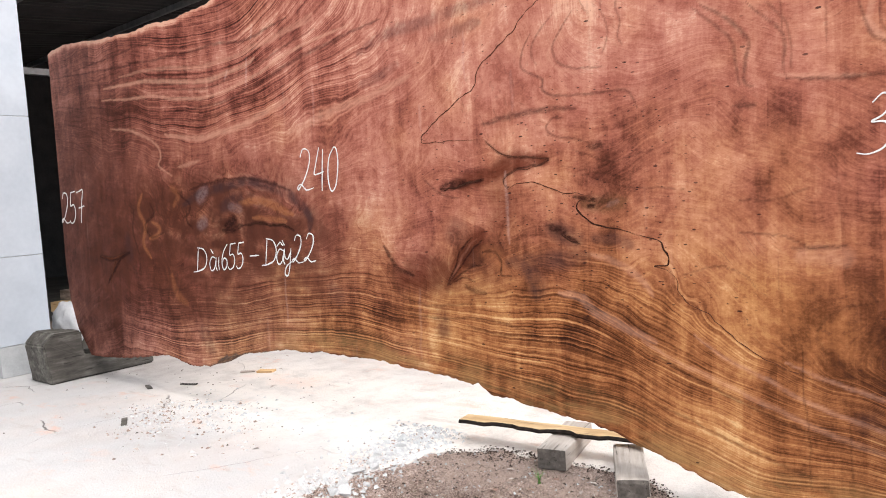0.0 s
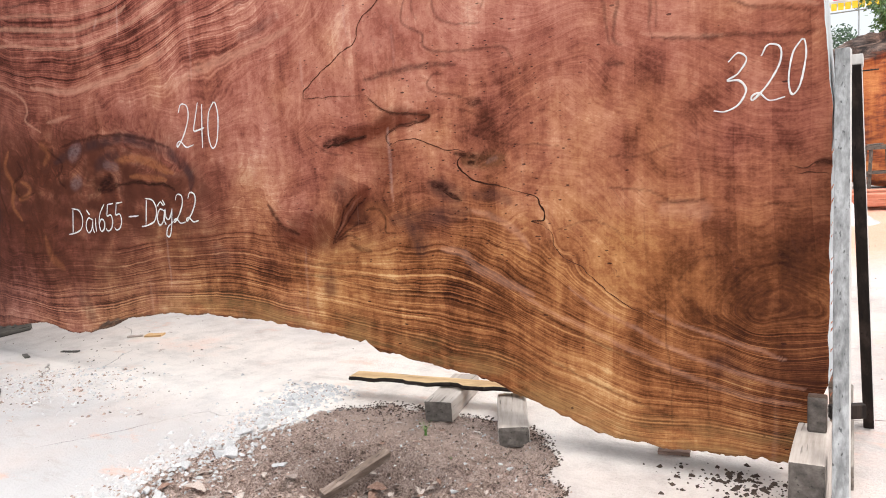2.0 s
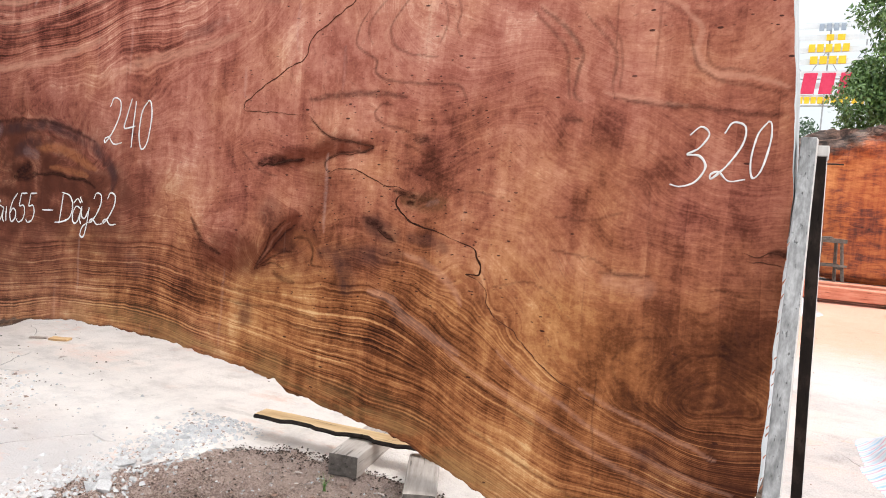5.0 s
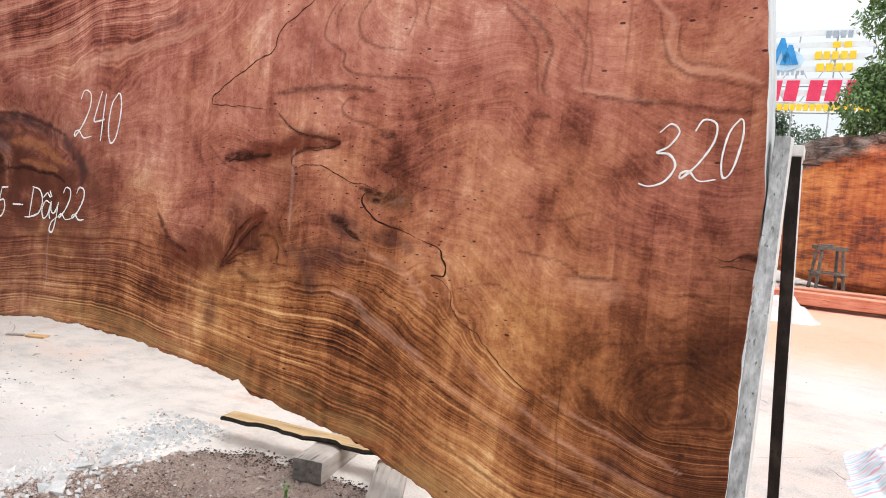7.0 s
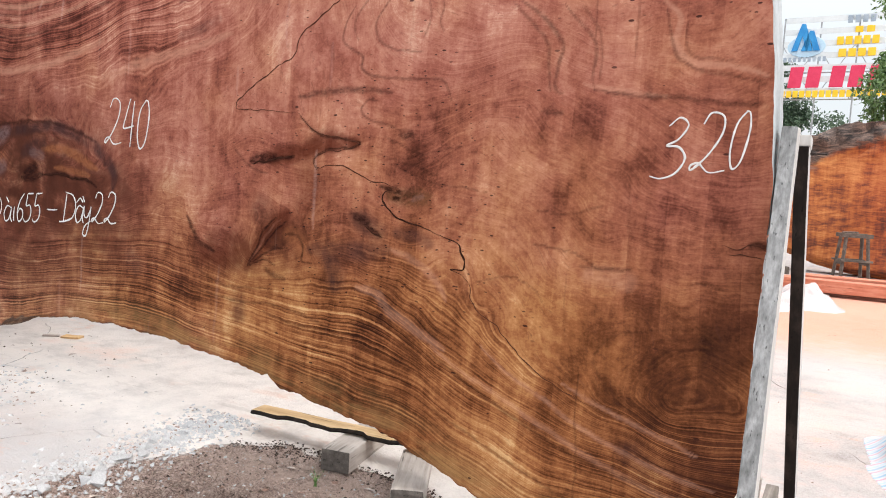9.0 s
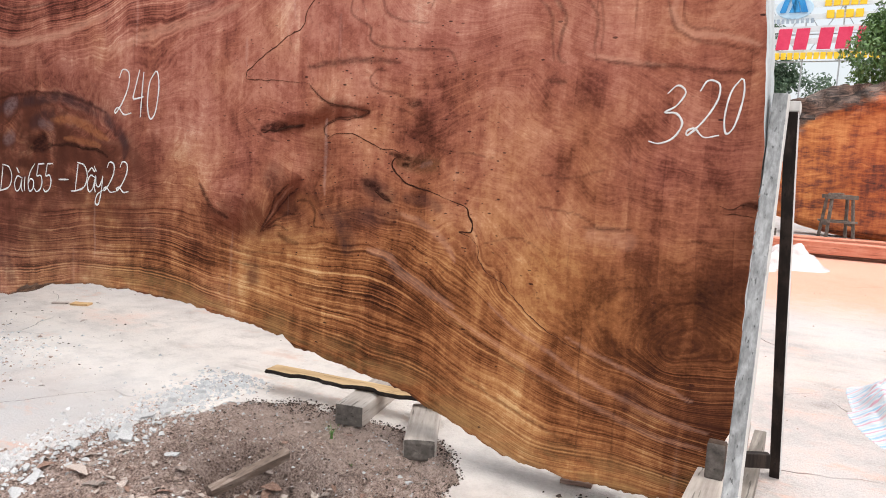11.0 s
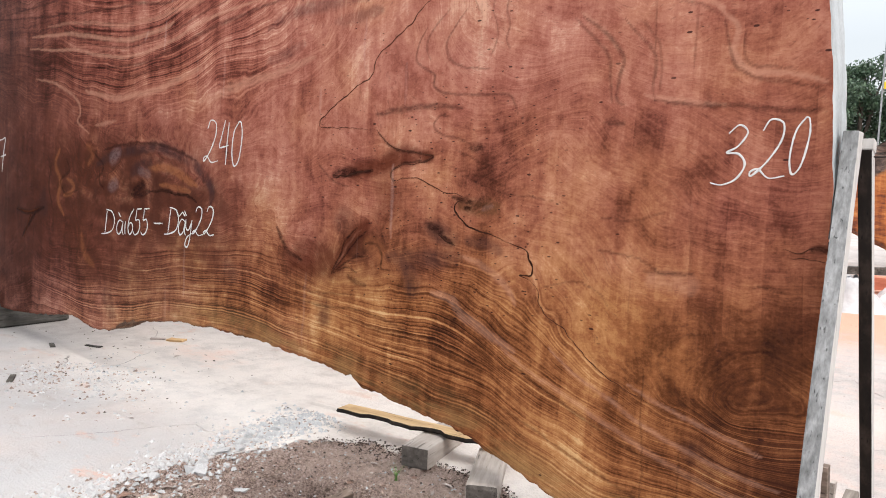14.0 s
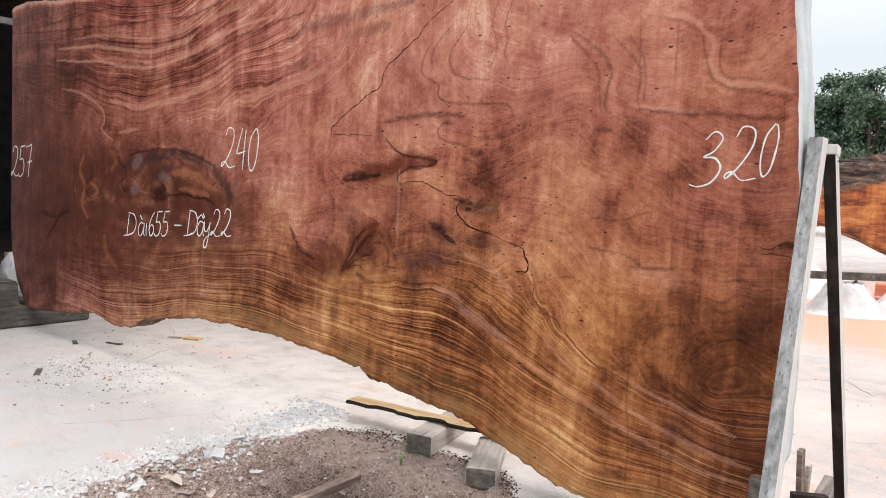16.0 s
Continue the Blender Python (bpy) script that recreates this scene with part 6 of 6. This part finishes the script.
def tree(x, y, height, crown, leaf, count, seed, mat, label, low=0.35):
    rng = np.random.RandomState(seed)
    t = base("tree", pose(x, y, 0), label=label, category="tree", group="trees across the yard")
    bm = bmesh.new()
    tips = []

    def limb(a, b, r0, r1, bend):
        pts = [a.lerp(b, s) + bend * math.sin(s * math.pi) for s in (0, 0.33, 0.66, 1)]
        rings = []
        for k, p in enumerate(pts):
            r = r0 + (r1 - r0) * k / 3
            rings.append([bm.verts.new(p + Vector((r * math.cos(q), r * math.sin(q), 0))) for q in np.linspace(0, 2 * math.pi, 8, endpoint=False)])
        for p, q in zip(rings, rings[1:]):
            for k in range(8):
                bm.faces.new((p[k], p[(k + 1) % 8], q[(k + 1) % 8], q[k]))
    fork = Vector((0.1, 0, height * low))
    limb(Vector((0, 0, -0.05)), fork, 0.045 * height * 0.6, 0.03 * height * 0.6, Vector((0.05, 0.04, 0)))
    for k in range(11):
        a = k * 2.4 + rng.uniform(-0.4, 0.4)
        e = rng.uniform(0.1, 0.95)
        d = Vector((math.cos(a) * crown[0] * 0.75 * (1 - 0.5 * e), math.sin(a) * crown[1] * 0.75 * (1 - 0.5 * e), (height - fork.z) * (0.15 + 0.75 * e)))
        limb(fork, fork + d, 0.013 * height, 0.004 * height, Vector((0, 0, 0.12 * height * rng.uniform(0, 1))))
        tips.append(fork + d)
        for j in range(3):
            q = fork + d * rng.uniform(0.5, 0.9)
            o = q + Vector(rng.normal(0, 0.35, 3) * np.array([crown[0], crown[1], 0.5 * crown[2]]))
            limb(q, o, 0.005 * height, 0.002 * height, Vector((0, 0, 0.05)))
            tips.append(o)
    part("trunk", bm, TREE_BARK, t, "rough grey-brown trunk and limbs", True)
    co, fa = [], []
    clumps = [np.array(p) + rng.normal(0, 0.12, 3) * np.array(crown) for p in tips for _ in range(2)]
    size = rng.uniform(0.22, 0.42, len(clumps)) * crown[2] * 0.62
    for n in range(count):
        k = rng.randint(len(clumps))
        d = rng.normal(0, 1, 3)
        d *= rng.uniform(0.35, 1) / np.linalg.norm(d)
        p = clumps[k] + d * size[k] * np.array([1.1, 1.1, 0.8])
        if p[2] < height * 0.2:
            continue
        ax = rng.normal(0, 1, 3) + np.array([0, 0, -0.7])
        ax /= np.linalg.norm(ax)
        sd = np.cross(ax, rng.normal(0, 1, 3))
        sd /= np.linalg.norm(sd)
        up = np.cross(ax, sd)
        l, w = leaf * rng.uniform(0.7, 1.3), leaf * rng.uniform(0.17, 0.27)
        i = len(co)
        co += [p, p + ax * l * 0.45 + sd * w + up * 0.04 * l, p + ax * l, p + ax * l * 0.45 - sd * w + up * 0.04 * l]
        fa.append((i, i + 1, i + 2, i + 3))
    me = bpy.data.meshes.new("crown")
    me.from_pydata([tuple(c) for c in co], [], fa)
    me.materials.append(mat)
    ob = new("crown", me)
    ob.parent = t
    tagged(ob, "many drooping green leaves", kind="stuff")


tree(7.85, 16.2, 6.8, (2.0, 1.8, 2.2), 0.125, 42000, 5, LEAF_NEAR, "leafy green mango tree rising behind the orange log slab", 0.32)
tree(1.2, 32.5, 7.6, (2.1, 2.0, 2.6), 0.17, 26000, 6, LEAF_FAR, "dark green bushy tree far across the yard", 0.30)
tree(-0.9, 32.0, 7.3, (2.4, 2.2, 2.4), 0.18, 24000, 7, LEAF_FAR, "dense rounded green tree far across the yard", 0.30)
tree(-4.2, 33.5, 7.2, (2.8, 2.2, 2.4), 0.24, 12000, 8, LEAF_FAR, "dense rounded green tree far across the yard", 0.30)

# ---- rubble, chips and litter round the broken patch ----
RUBBLE = plain("broken_concrete", (0.36, 0.365, 0.375), (0.60, 0.605, 0.615), 18, 0.9, bump=0.6)
CHIP = weathered("grey_wood_chip", (0.26, 0.205, 0.18), (0.48, 0.41, 0.37), (0.68, 0.61, 0.57), along=(2, 14, 14))
CHIP_RED = weathered("red_wood_chip", (0.11, 0.066, 0.050), (0.25, 0.155, 0.12), (0.42, 0.30, 0.245), along=(2, 14, 14))
CHIP_DULL = weathered("dull_wood_chip", (0.14, 0.11, 0.098), (0.29, 0.24, 0.215), (0.46, 0.40, 0.365), along=(2, 14, 14))
CHIP_YELLOW = plain("yellow_wood_chip", (0.55, 0.34, 0.16), (0.70, 0.47, 0.25), 14, 0.8)


def gz(x, y):
    return float(ground_height(np.array([float(x)]), np.array([float(y)]))[0])


def rock_mesh(name, seed, flat, mat):
    rng = np.random.RandomState(seed)
    bm = bmesh.new()
    for p in rng.normal(0, 1, (14, 3)):
        p /= np.linalg.norm(p)
        bm.verts.new((p[0] * rng.uniform(0.7, 1), p[1] * rng.uniform(0.5, 0.8), p[2] * flat))
    r = bmesh.ops.convex_hull(bm, input=bm.verts[:])
    bmesh.ops.delete(bm, geom=[g for g in r["geom_interior"] if isinstance(g, bmesh.types.BMVert)], context="VERTS")
    me = bpy.data.meshes.new(name)
    bm.to_mesh(me)
    bm.free()
    me.materials.append(mat)
    return me


def chip_mesh(name, seed, mat):
    """A thin curled flake: broad in the middle, pointed or snapped off at the ends, cupped and twisted."""
    rng = np.random.RandomState(seed)
    bm = bmesh.new()
    rows = []
    n = 8
    curl, cup, twist, broad, sharp = rng.uniform(0.05, 0.28), rng.uniform(0.1, 0.45), rng.uniform(-0.5, 0.5), rng.uniform(0.28, 0.55), rng.uniform(0.45, 1.1)
    bend = rng.uniform(-0.25, 0.25)
    for i in range(n + 1):
        s = i / n
        w = max(0.04, broad * math.sin(math.pi * min(1, 0.04 + 0.94 * s)) ** sharp) * rng.uniform(0.8, 1.15)
        o = bend * math.sin(s * math.pi) + rng.uniform(-0.04, 0.04)
        z = curl * math.sin(s * math.pi) + 0.02
        row = []
        for y in (-1, -0.4, 0.3, 1):
            yy = y * w * rng.uniform(0.85, 1.1)
            row.append((2 * s - 1, o + yy, z + cup * yy * yy / broad + twist * (s - 0.5) * yy))
        rows.append([bm.verts.new(p) for p in row] + [bm.verts.new((x, y * 0.98, q - 0.035)) for x, y, q in row[::-1]])
    for a, b in zip(rows, rows[1:]):
        for k in range(8):
            bm.faces.new((a[k], a[(k + 1) % 8], b[(k + 1) % 8], b[k]))
    bm.faces.new(rows[0][::-1])
    bm.faces.new(rows[-1])
    bmesh.ops.recalc_face_normals(bm, faces=bm.faces)
    me = bpy.data.meshes.new(name)
    bm.to_mesh(me)
    bm.free()
    me.materials.append(mat)
    return me


rng = np.random.RandomState(11)
ROCKS = [rock_mesh("rubble_stone", k, 0.45, RUBBLE) for k in range(6)]
CHIPS = [chip_mesh("wood_chip", k, (CHIP, CHIP_DULL, CHIP, CHIP_RED, CHIP_DULL)[k % 5]) for k in range(15)]


def scatter(meshes, name, n, cx, cy, sx, sy, lo, hi, label, category, group, tilt=12):
    for k in range(n):
        x, y = cx + sx * rng.uniform(-1, 1), cy + sy * rng.uniform(-1, 1)
        s = lo + (hi - lo) * rng.uniform(0, 1) ** 2
        ob = new(name, meshes[rng.randint(len(meshes))])
        ob.matrix_world = pose(x, y, gz(x, y) + 0.12 * s, rng.uniform(-tilt, tilt), rng.uniform(-tilt, tilt), rng.uniform(0, 360)) @ Matrix.Diagonal((s, s, s, 1))
        tagged(ob, label, category, group)


scatter(CHIPS, "wood_chip", 110, 4.86, -0.46, 0.22, 0.16, 0.018, 0.048, "curled pale grey wood flake lying in the hole", "wood chip", "wood flakes in the hole", 32)
scatter(CHIPS, "wood_chip", 40, 4.30, -0.86, 0.24, 0.26, 0.014, 0.054, "dry grey wood flake lying on bare soil", "wood chip", "wood flakes on the soil", 16)
scatter(CHIPS, "wood_chip", 16, 4.66, -0.84, 0.12, 0.12, 0.018, 0.050, "dry brown wood flake lying on bare soil", "wood chip", "wood flakes on the soil", 20)
scatter(CHIPS, "wood_chip", 60, 4.75, -0.15, 0.66, 0.30, 0.008, 0.030, "small dry wood flake on bare soil", "wood chip", "wood flakes on the soil")


def rubble_band(n, lo, hi, wide, label):
    """Broken lumps along the crumbling side of the patch."""
    for k in range(n):
        y = rng.uniform(-1.45, 0.12)
        x = float(np.interp(y, [-1.5, -1.0, -0.6, -0.2, 0.12], [4.02, 4.06, 4.10, 4.02, 3.96])) - 0.05 + wide * rng.normal()
        s = lo + (hi - lo) * rng.uniform() ** 3
        ob = new("rubble_stone", ROCKS[rng.randint(len(ROCKS))])
        ob.matrix_world = pose(x, y, gz(x, y) + 0.10 * s, rng.uniform(-12, 12), rng.uniform(-12, 12), rng.uniform(0, 360)) @ Matrix.Diagonal((s, s, s, 1))
        tagged(ob, label, "stone", "concrete rubble")


rubble_band(120, 0.010, 0.050, 0.06, "broken blue-white concrete lump at the patch's edge")
for x, y, s, a in ((4.06, -0.52, 0.085, 20), (3.98, -0.36, 0.060, 70), (4.13, -0.98, 0.060, 130), (4.40, -0.56, 0.045, 40), (4.22, -1.10, 0.075, 160), (4.93, -0.80, 0.075, 30), (5.10, -0.72, 0.06, 80)):
    ob = new("rubble_stone", ROCKS[int(a) % 6])
    ob.matrix_world = pose(x, y, gz(x, y) + 0.10 * s, 4, -3, a) @ Matrix.Diagonal((s, s, 0.6 * s, 1))
    tagged(ob, "large flat flake of broken pale concrete", "stone", "concrete rubble")
scatter(ROCKS, "rubble_stone", 40, 4.4, -0.62, 0.36, 0.42, 0.006, 0.024, "small pale concrete lump lying on bare soil", "stone", "concrete rubble")
scatter(ROCKS, "rubble_stone", 24, 5.1, -0.45, 0.34, 0.40, 0.006, 0.026, "small pale concrete lump lying on bare soil", "stone", "concrete rubble")
scatter(CHIPS, "wood_chip", 22, 2.3, -0.1, 1.3, 0.8, 0.010, 0.030, "dark wood flake lying on pale concrete", "wood chip", "wood flakes on the concrete")
scatter(CHIPS, "wood_chip", 12, 2.6, 1.6, 1.6, 0.9, 0.010, 0.030, "dark wood flake lying on pale concrete", "wood chip", "wood flakes on the concrete")


def crumbs(name, n, where, lo, hi, mat, label, seed):
    """Uncountable grit: tiny irregular wedges in one mesh."""
    r = np.random.RandomState(seed)
    co, fa = [], []
    shape = np.array([(-1, -0.7, 0), (1, -0.6, 0), (0.8, 0.8, 0), (-0.7, 0.9, 0), (0.1, 0.0, 1.0), (-0.5, 0.3, 0.8)])
    faces = [(0, 1, 4), (1, 2, 4), (2, 3, 5, 4), (3, 0, 5), (0, 4, 5)]
    pts = where(r, n)
    zs = ground_height(pts[:, 0], pts[:, 1])
    for (x, y), z in zip(pts, zs):
        s = lo + (hi - lo) * r.uniform() ** 3
        a = r.uniform(0, 6.28)
        q = shape * r.uniform(0.6, 1.3, shape.shape) * s
        c, d = math.cos(a), math.sin(a)
        i = len(co)
        co += [(x + c * p[0] - d * p[1], y + d * p[0] + c * p[1], z - 0.001 + 0.8 * p[2]) for p in q]
        fa += [tuple(i + k for k in f) for f in faces]
    me = bpy.data.meshes.new(name)
    me.from_pydata(co, [], fa)
    me.materials.append(mat)
    tagged(new(name, me), label, name, kind="stuff")


def drawn(weight, x0, x1, y0, y1):
    """A sampler of places in a rectangle, thick where the weight is high."""
    def pick(r, n):
        out = np.zeros((0, 2))
        while len(out) < n:
            x, y = r.uniform(x0, x1, 4 * n), r.uniform(y0, y1, 4 * n)
            out = np.concatenate([out, np.stack([x, y], 1)[r.uniform(size=4 * n) < weight(x, y)]])
        return out[:n]
    return pick


def around(cx, sx, cy, sy):
    return lambda r, n: np.stack([r.normal(cx, sx, n), r.normal(cy, sy, n)], 1)


# the crumbling rim, thickest on the chalky side; the bare soil; the broken edge under the slab
at_edge = drawn(lambda x, y: np.exp(-((x - (3.93 - 0.10 * y)) / 0.16) ** 2) * (1 - 0.6 * dirt_mask(x, y)), 3.4, 4.3, -1.5, 0.35)
on_soil = drawn(dirt_mask, 3.9, 5.7, -1.6, 0.4)
on_rim = drawn(lambda x, y: 4 * dirt_mask(x, y) * (1 - dirt_mask(x, y)) + 0.03 * (dirt_mask(x, y) > 0.5), 4.15, 5.7, -0.35, 0.45)
strewn = drawn(lambda x, y: 0.5 + 0 * x, 5.4, 8.0, 0.4, 6.5)

GRIT_DARK = plain("dark_crumbs", (0.03, 0.02, 0.016), (0.10, 0.07, 0.055), 30, 0.9)
GRIT_SOIL = plain("soil_crumbs", (0.15, 0.108, 0.09), (0.44, 0.335, 0.285), 30, 0.9)
crumbs("gravel", 900, at_edge, 0.002, 0.012, GRIT_SOIL, "brown grit between the crushed concrete", 29)
crumbs("gravel", 4200, at_edge, 0.002, 0.016, RUBBLE, "crushed grey-white concrete grit along the patch's edge", 21)
crumbs("gravel", 900, around(2.35, 0.40, -0.28, 0.22), 0.003, 0.016, RUBBLE, "crumbled grey concrete grit in a shallow worn hollow", 22)
crumbs("gravel", 420, around(2.30, 0.40, -0.30, 0.20), 0.003, 0.014, GRIT_SOIL, "brown crumbs in a shallow worn hollow", 28)
crumbs("soil_crumbs", 9500, on_soil, 0.0015, 0.009, GRIT_SOIL, "small brown clods scattered over the soil", 23)
crumbs("bark_litter", 1300, on_soil, 0.0015, 0.010, GRIT_DARK, "dark bark litter trodden into the soil", 31)
crumbs("gravel", 2200, on_soil, 0.0012, 0.008, RUBBLE, "pale specks of concrete on the soil", 32)
crumbs("bark_litter", 3000, on_rim, 0.0012, 0.008, GRIT_DARK, "dark bark litter along the broken concrete edge", 24)
crumbs("bark_litter", 260, around(6.2, 0.13, 0.0, 0.07), 0.004, 0.016, GRIT_DARK, "dark bark litter round the slab's foot", 25)
crumbs("bark_litter", 300, around(2.0, 0.8, 0.2, 0.5), 0.002, 0.010, GRIT_DARK, "dark specks of bark on pale concrete", 26)
crumbs("bark_litter", 260, strewn, 0.002, 0.010, GRIT_SOIL, "brown specks of bark on pale concrete", 27)

ob = mesh_object("split_offcut", between((4.700, -0.635, -0.055), (4.765, -0.270, -0.010), 0.034, 0.046, 0.004, 0.006, 3, 20, 4), OFFCUT)
tagged(ob, "split grey offcut of timber lying across the hole", "timber offcut")
for k, (x, y, l, w, h, a, mat, label) in enumerate([
        (1.72, 0.80, 0.11, 0.06, 0.016, 25, CHIP_YELLOW, "flat yellow wood chip on pale concrete"),
        (1.58, 0.72, 0.09, 0.03, 0.012, 40, CHIP, "flat grey wood chip on pale concrete"),
        (5.88, 0.20, 0.10, 0.06, 0.016, 10, CHIP_RED, "flat bark piece lying under the slab"),
        (2.0, -0.53, 0.13, 0.03, 0.012, -30, DARK_TIMBER, "thin dark splinter on pale concrete"),
        (1.48, 0.25, 0.12, 0.025, 0.010, 15, DARK_TIMBER, "thin dark splinter on pale concrete"),
        (1.25, 0.05, 0.10, 0.03, 0.010, -20, DARK_TIMBER, "thin dark splinter on pale concrete")]):
    ob = mesh_object("loose_chip", timber((1.3 * l, 1.2 * w, h), 0.003, 0.006, k, 4), mat)
    ob.matrix_world = pose(x, y, gz(x, y) + 0.001, 0, 0, a)
    tagged(ob, label, "wood chip", "loose chips")


def grass_tuft(x, y, n, h, seed):
    r = np.random.RandomState(seed)
    bm = bmesh.new()
    for k in range(n):
        a, l = r.uniform(0, 6.28), h * r.uniform(0.5, 1.1)
        out = Vector((math.cos(a), math.sin(a), 0)) * r.uniform(0.2, 0.8)
        side = Vector((-math.sin(a), math.cos(a), 0)) * 0.0022
        prev = None
        for s in (0, 0.4, 0.75, 1.0):
            p = Vector((r.uniform(-0.012, 0.012) * (s == 0), 0, 0)) + out * l * s * s * 0.8 + Vector((0, 0, l * s * (1 - 0.25 * s)))
            w = side * (1.05 - s)
            pair = (bm.verts.new(p - w), bm.verts.new(p + w))
            if prev:
                bm.faces.new((prev[0], prev[1], pair[1], pair[0]))
            prev = pair
    ob = mesh_object("grass_tuft", bm, foliage("grass_blades", (0.06, 0.16, 0.03), (0.16, 0.30, 0.07)))
    ob.matrix_world = pose(x, y, gz(x, y) - 0.003)
    tagged(ob, "small green tuft of grass growing from the soil", "grass")


grass_tuft(4.80, -0.02, 26, 0.09, 3)
grass_tuft(5.02, -0.16, 8, 0.035, 4)


def root(points, r, label):
    line = smooth_line([(x, y) for x, y in points], 6)
    cu = bmesh.new()
    rows = []
    for i, (x, y) in enumerate(line):
        z = gz(x, y) + r * 0.8 + 0.006 * abs(noise.noise((x * 20, y * 20, 1)))
        t = r * (1 - 0.6 * i / len(line))
        rows.append([cu.verts.new((x + t * math.cos(q), y, z + t * math.sin(q))) for q in (0.5, 2.1, 3.7, 5.3)])
    for a, b in zip(rows, rows[1:]):
        for k in range(4):
            cu.faces.new((a[k], a[(k + 1) % 4], b[(k + 1) % 4], b[k]))
    tagged(mesh_object("dry_root", cu, SCRAP_TIMBER), label, "root", "dry roots")


for k in range(34):
    x, y, a = rng.uniform(4.2, 5.4), rng.uniform(-0.75, 0.12), rng.uniform(0, 6.28)
    pts = [(x, y)]
    for j in range(4):
        a += rng.uniform(-0.7, 0.7)
        pts.append((pts[-1][0] + 0.035 * math.cos(a), pts[-1][1] + 0.035 * math.sin(a)))
    root(pts, 0.0025, "thin dry root lying on the soil")


# splinters torn out along the slab's cut end
TORN = plain("torn_red_fibre", (0.30, 0.10, 0.06), (0.55, 0.25, 0.16), 30, 0.8)
for k in range(16):
    z = 0.42 + 0.055 * k + rng.uniform(-0.02, 0.02)
    if z > 1.25:
        break
    l, h = rng.uniform(0.015, 0.04), rng.uniform(0.006, 0.014)
    bm = bmesh.new()
    tip = [bm.verts.new(p) for p in ((6.462, -0.004, z), (6.462, -0.004, z + h), (6.462, 0.012, z + h / 2), (6.462 + l * 0.35, -0.010, z + h * 1.6 + l * 0.3))]
    bmesh.ops.convex_hull(bm, input=tip)
    part("splinter", bm, TORN, slab)
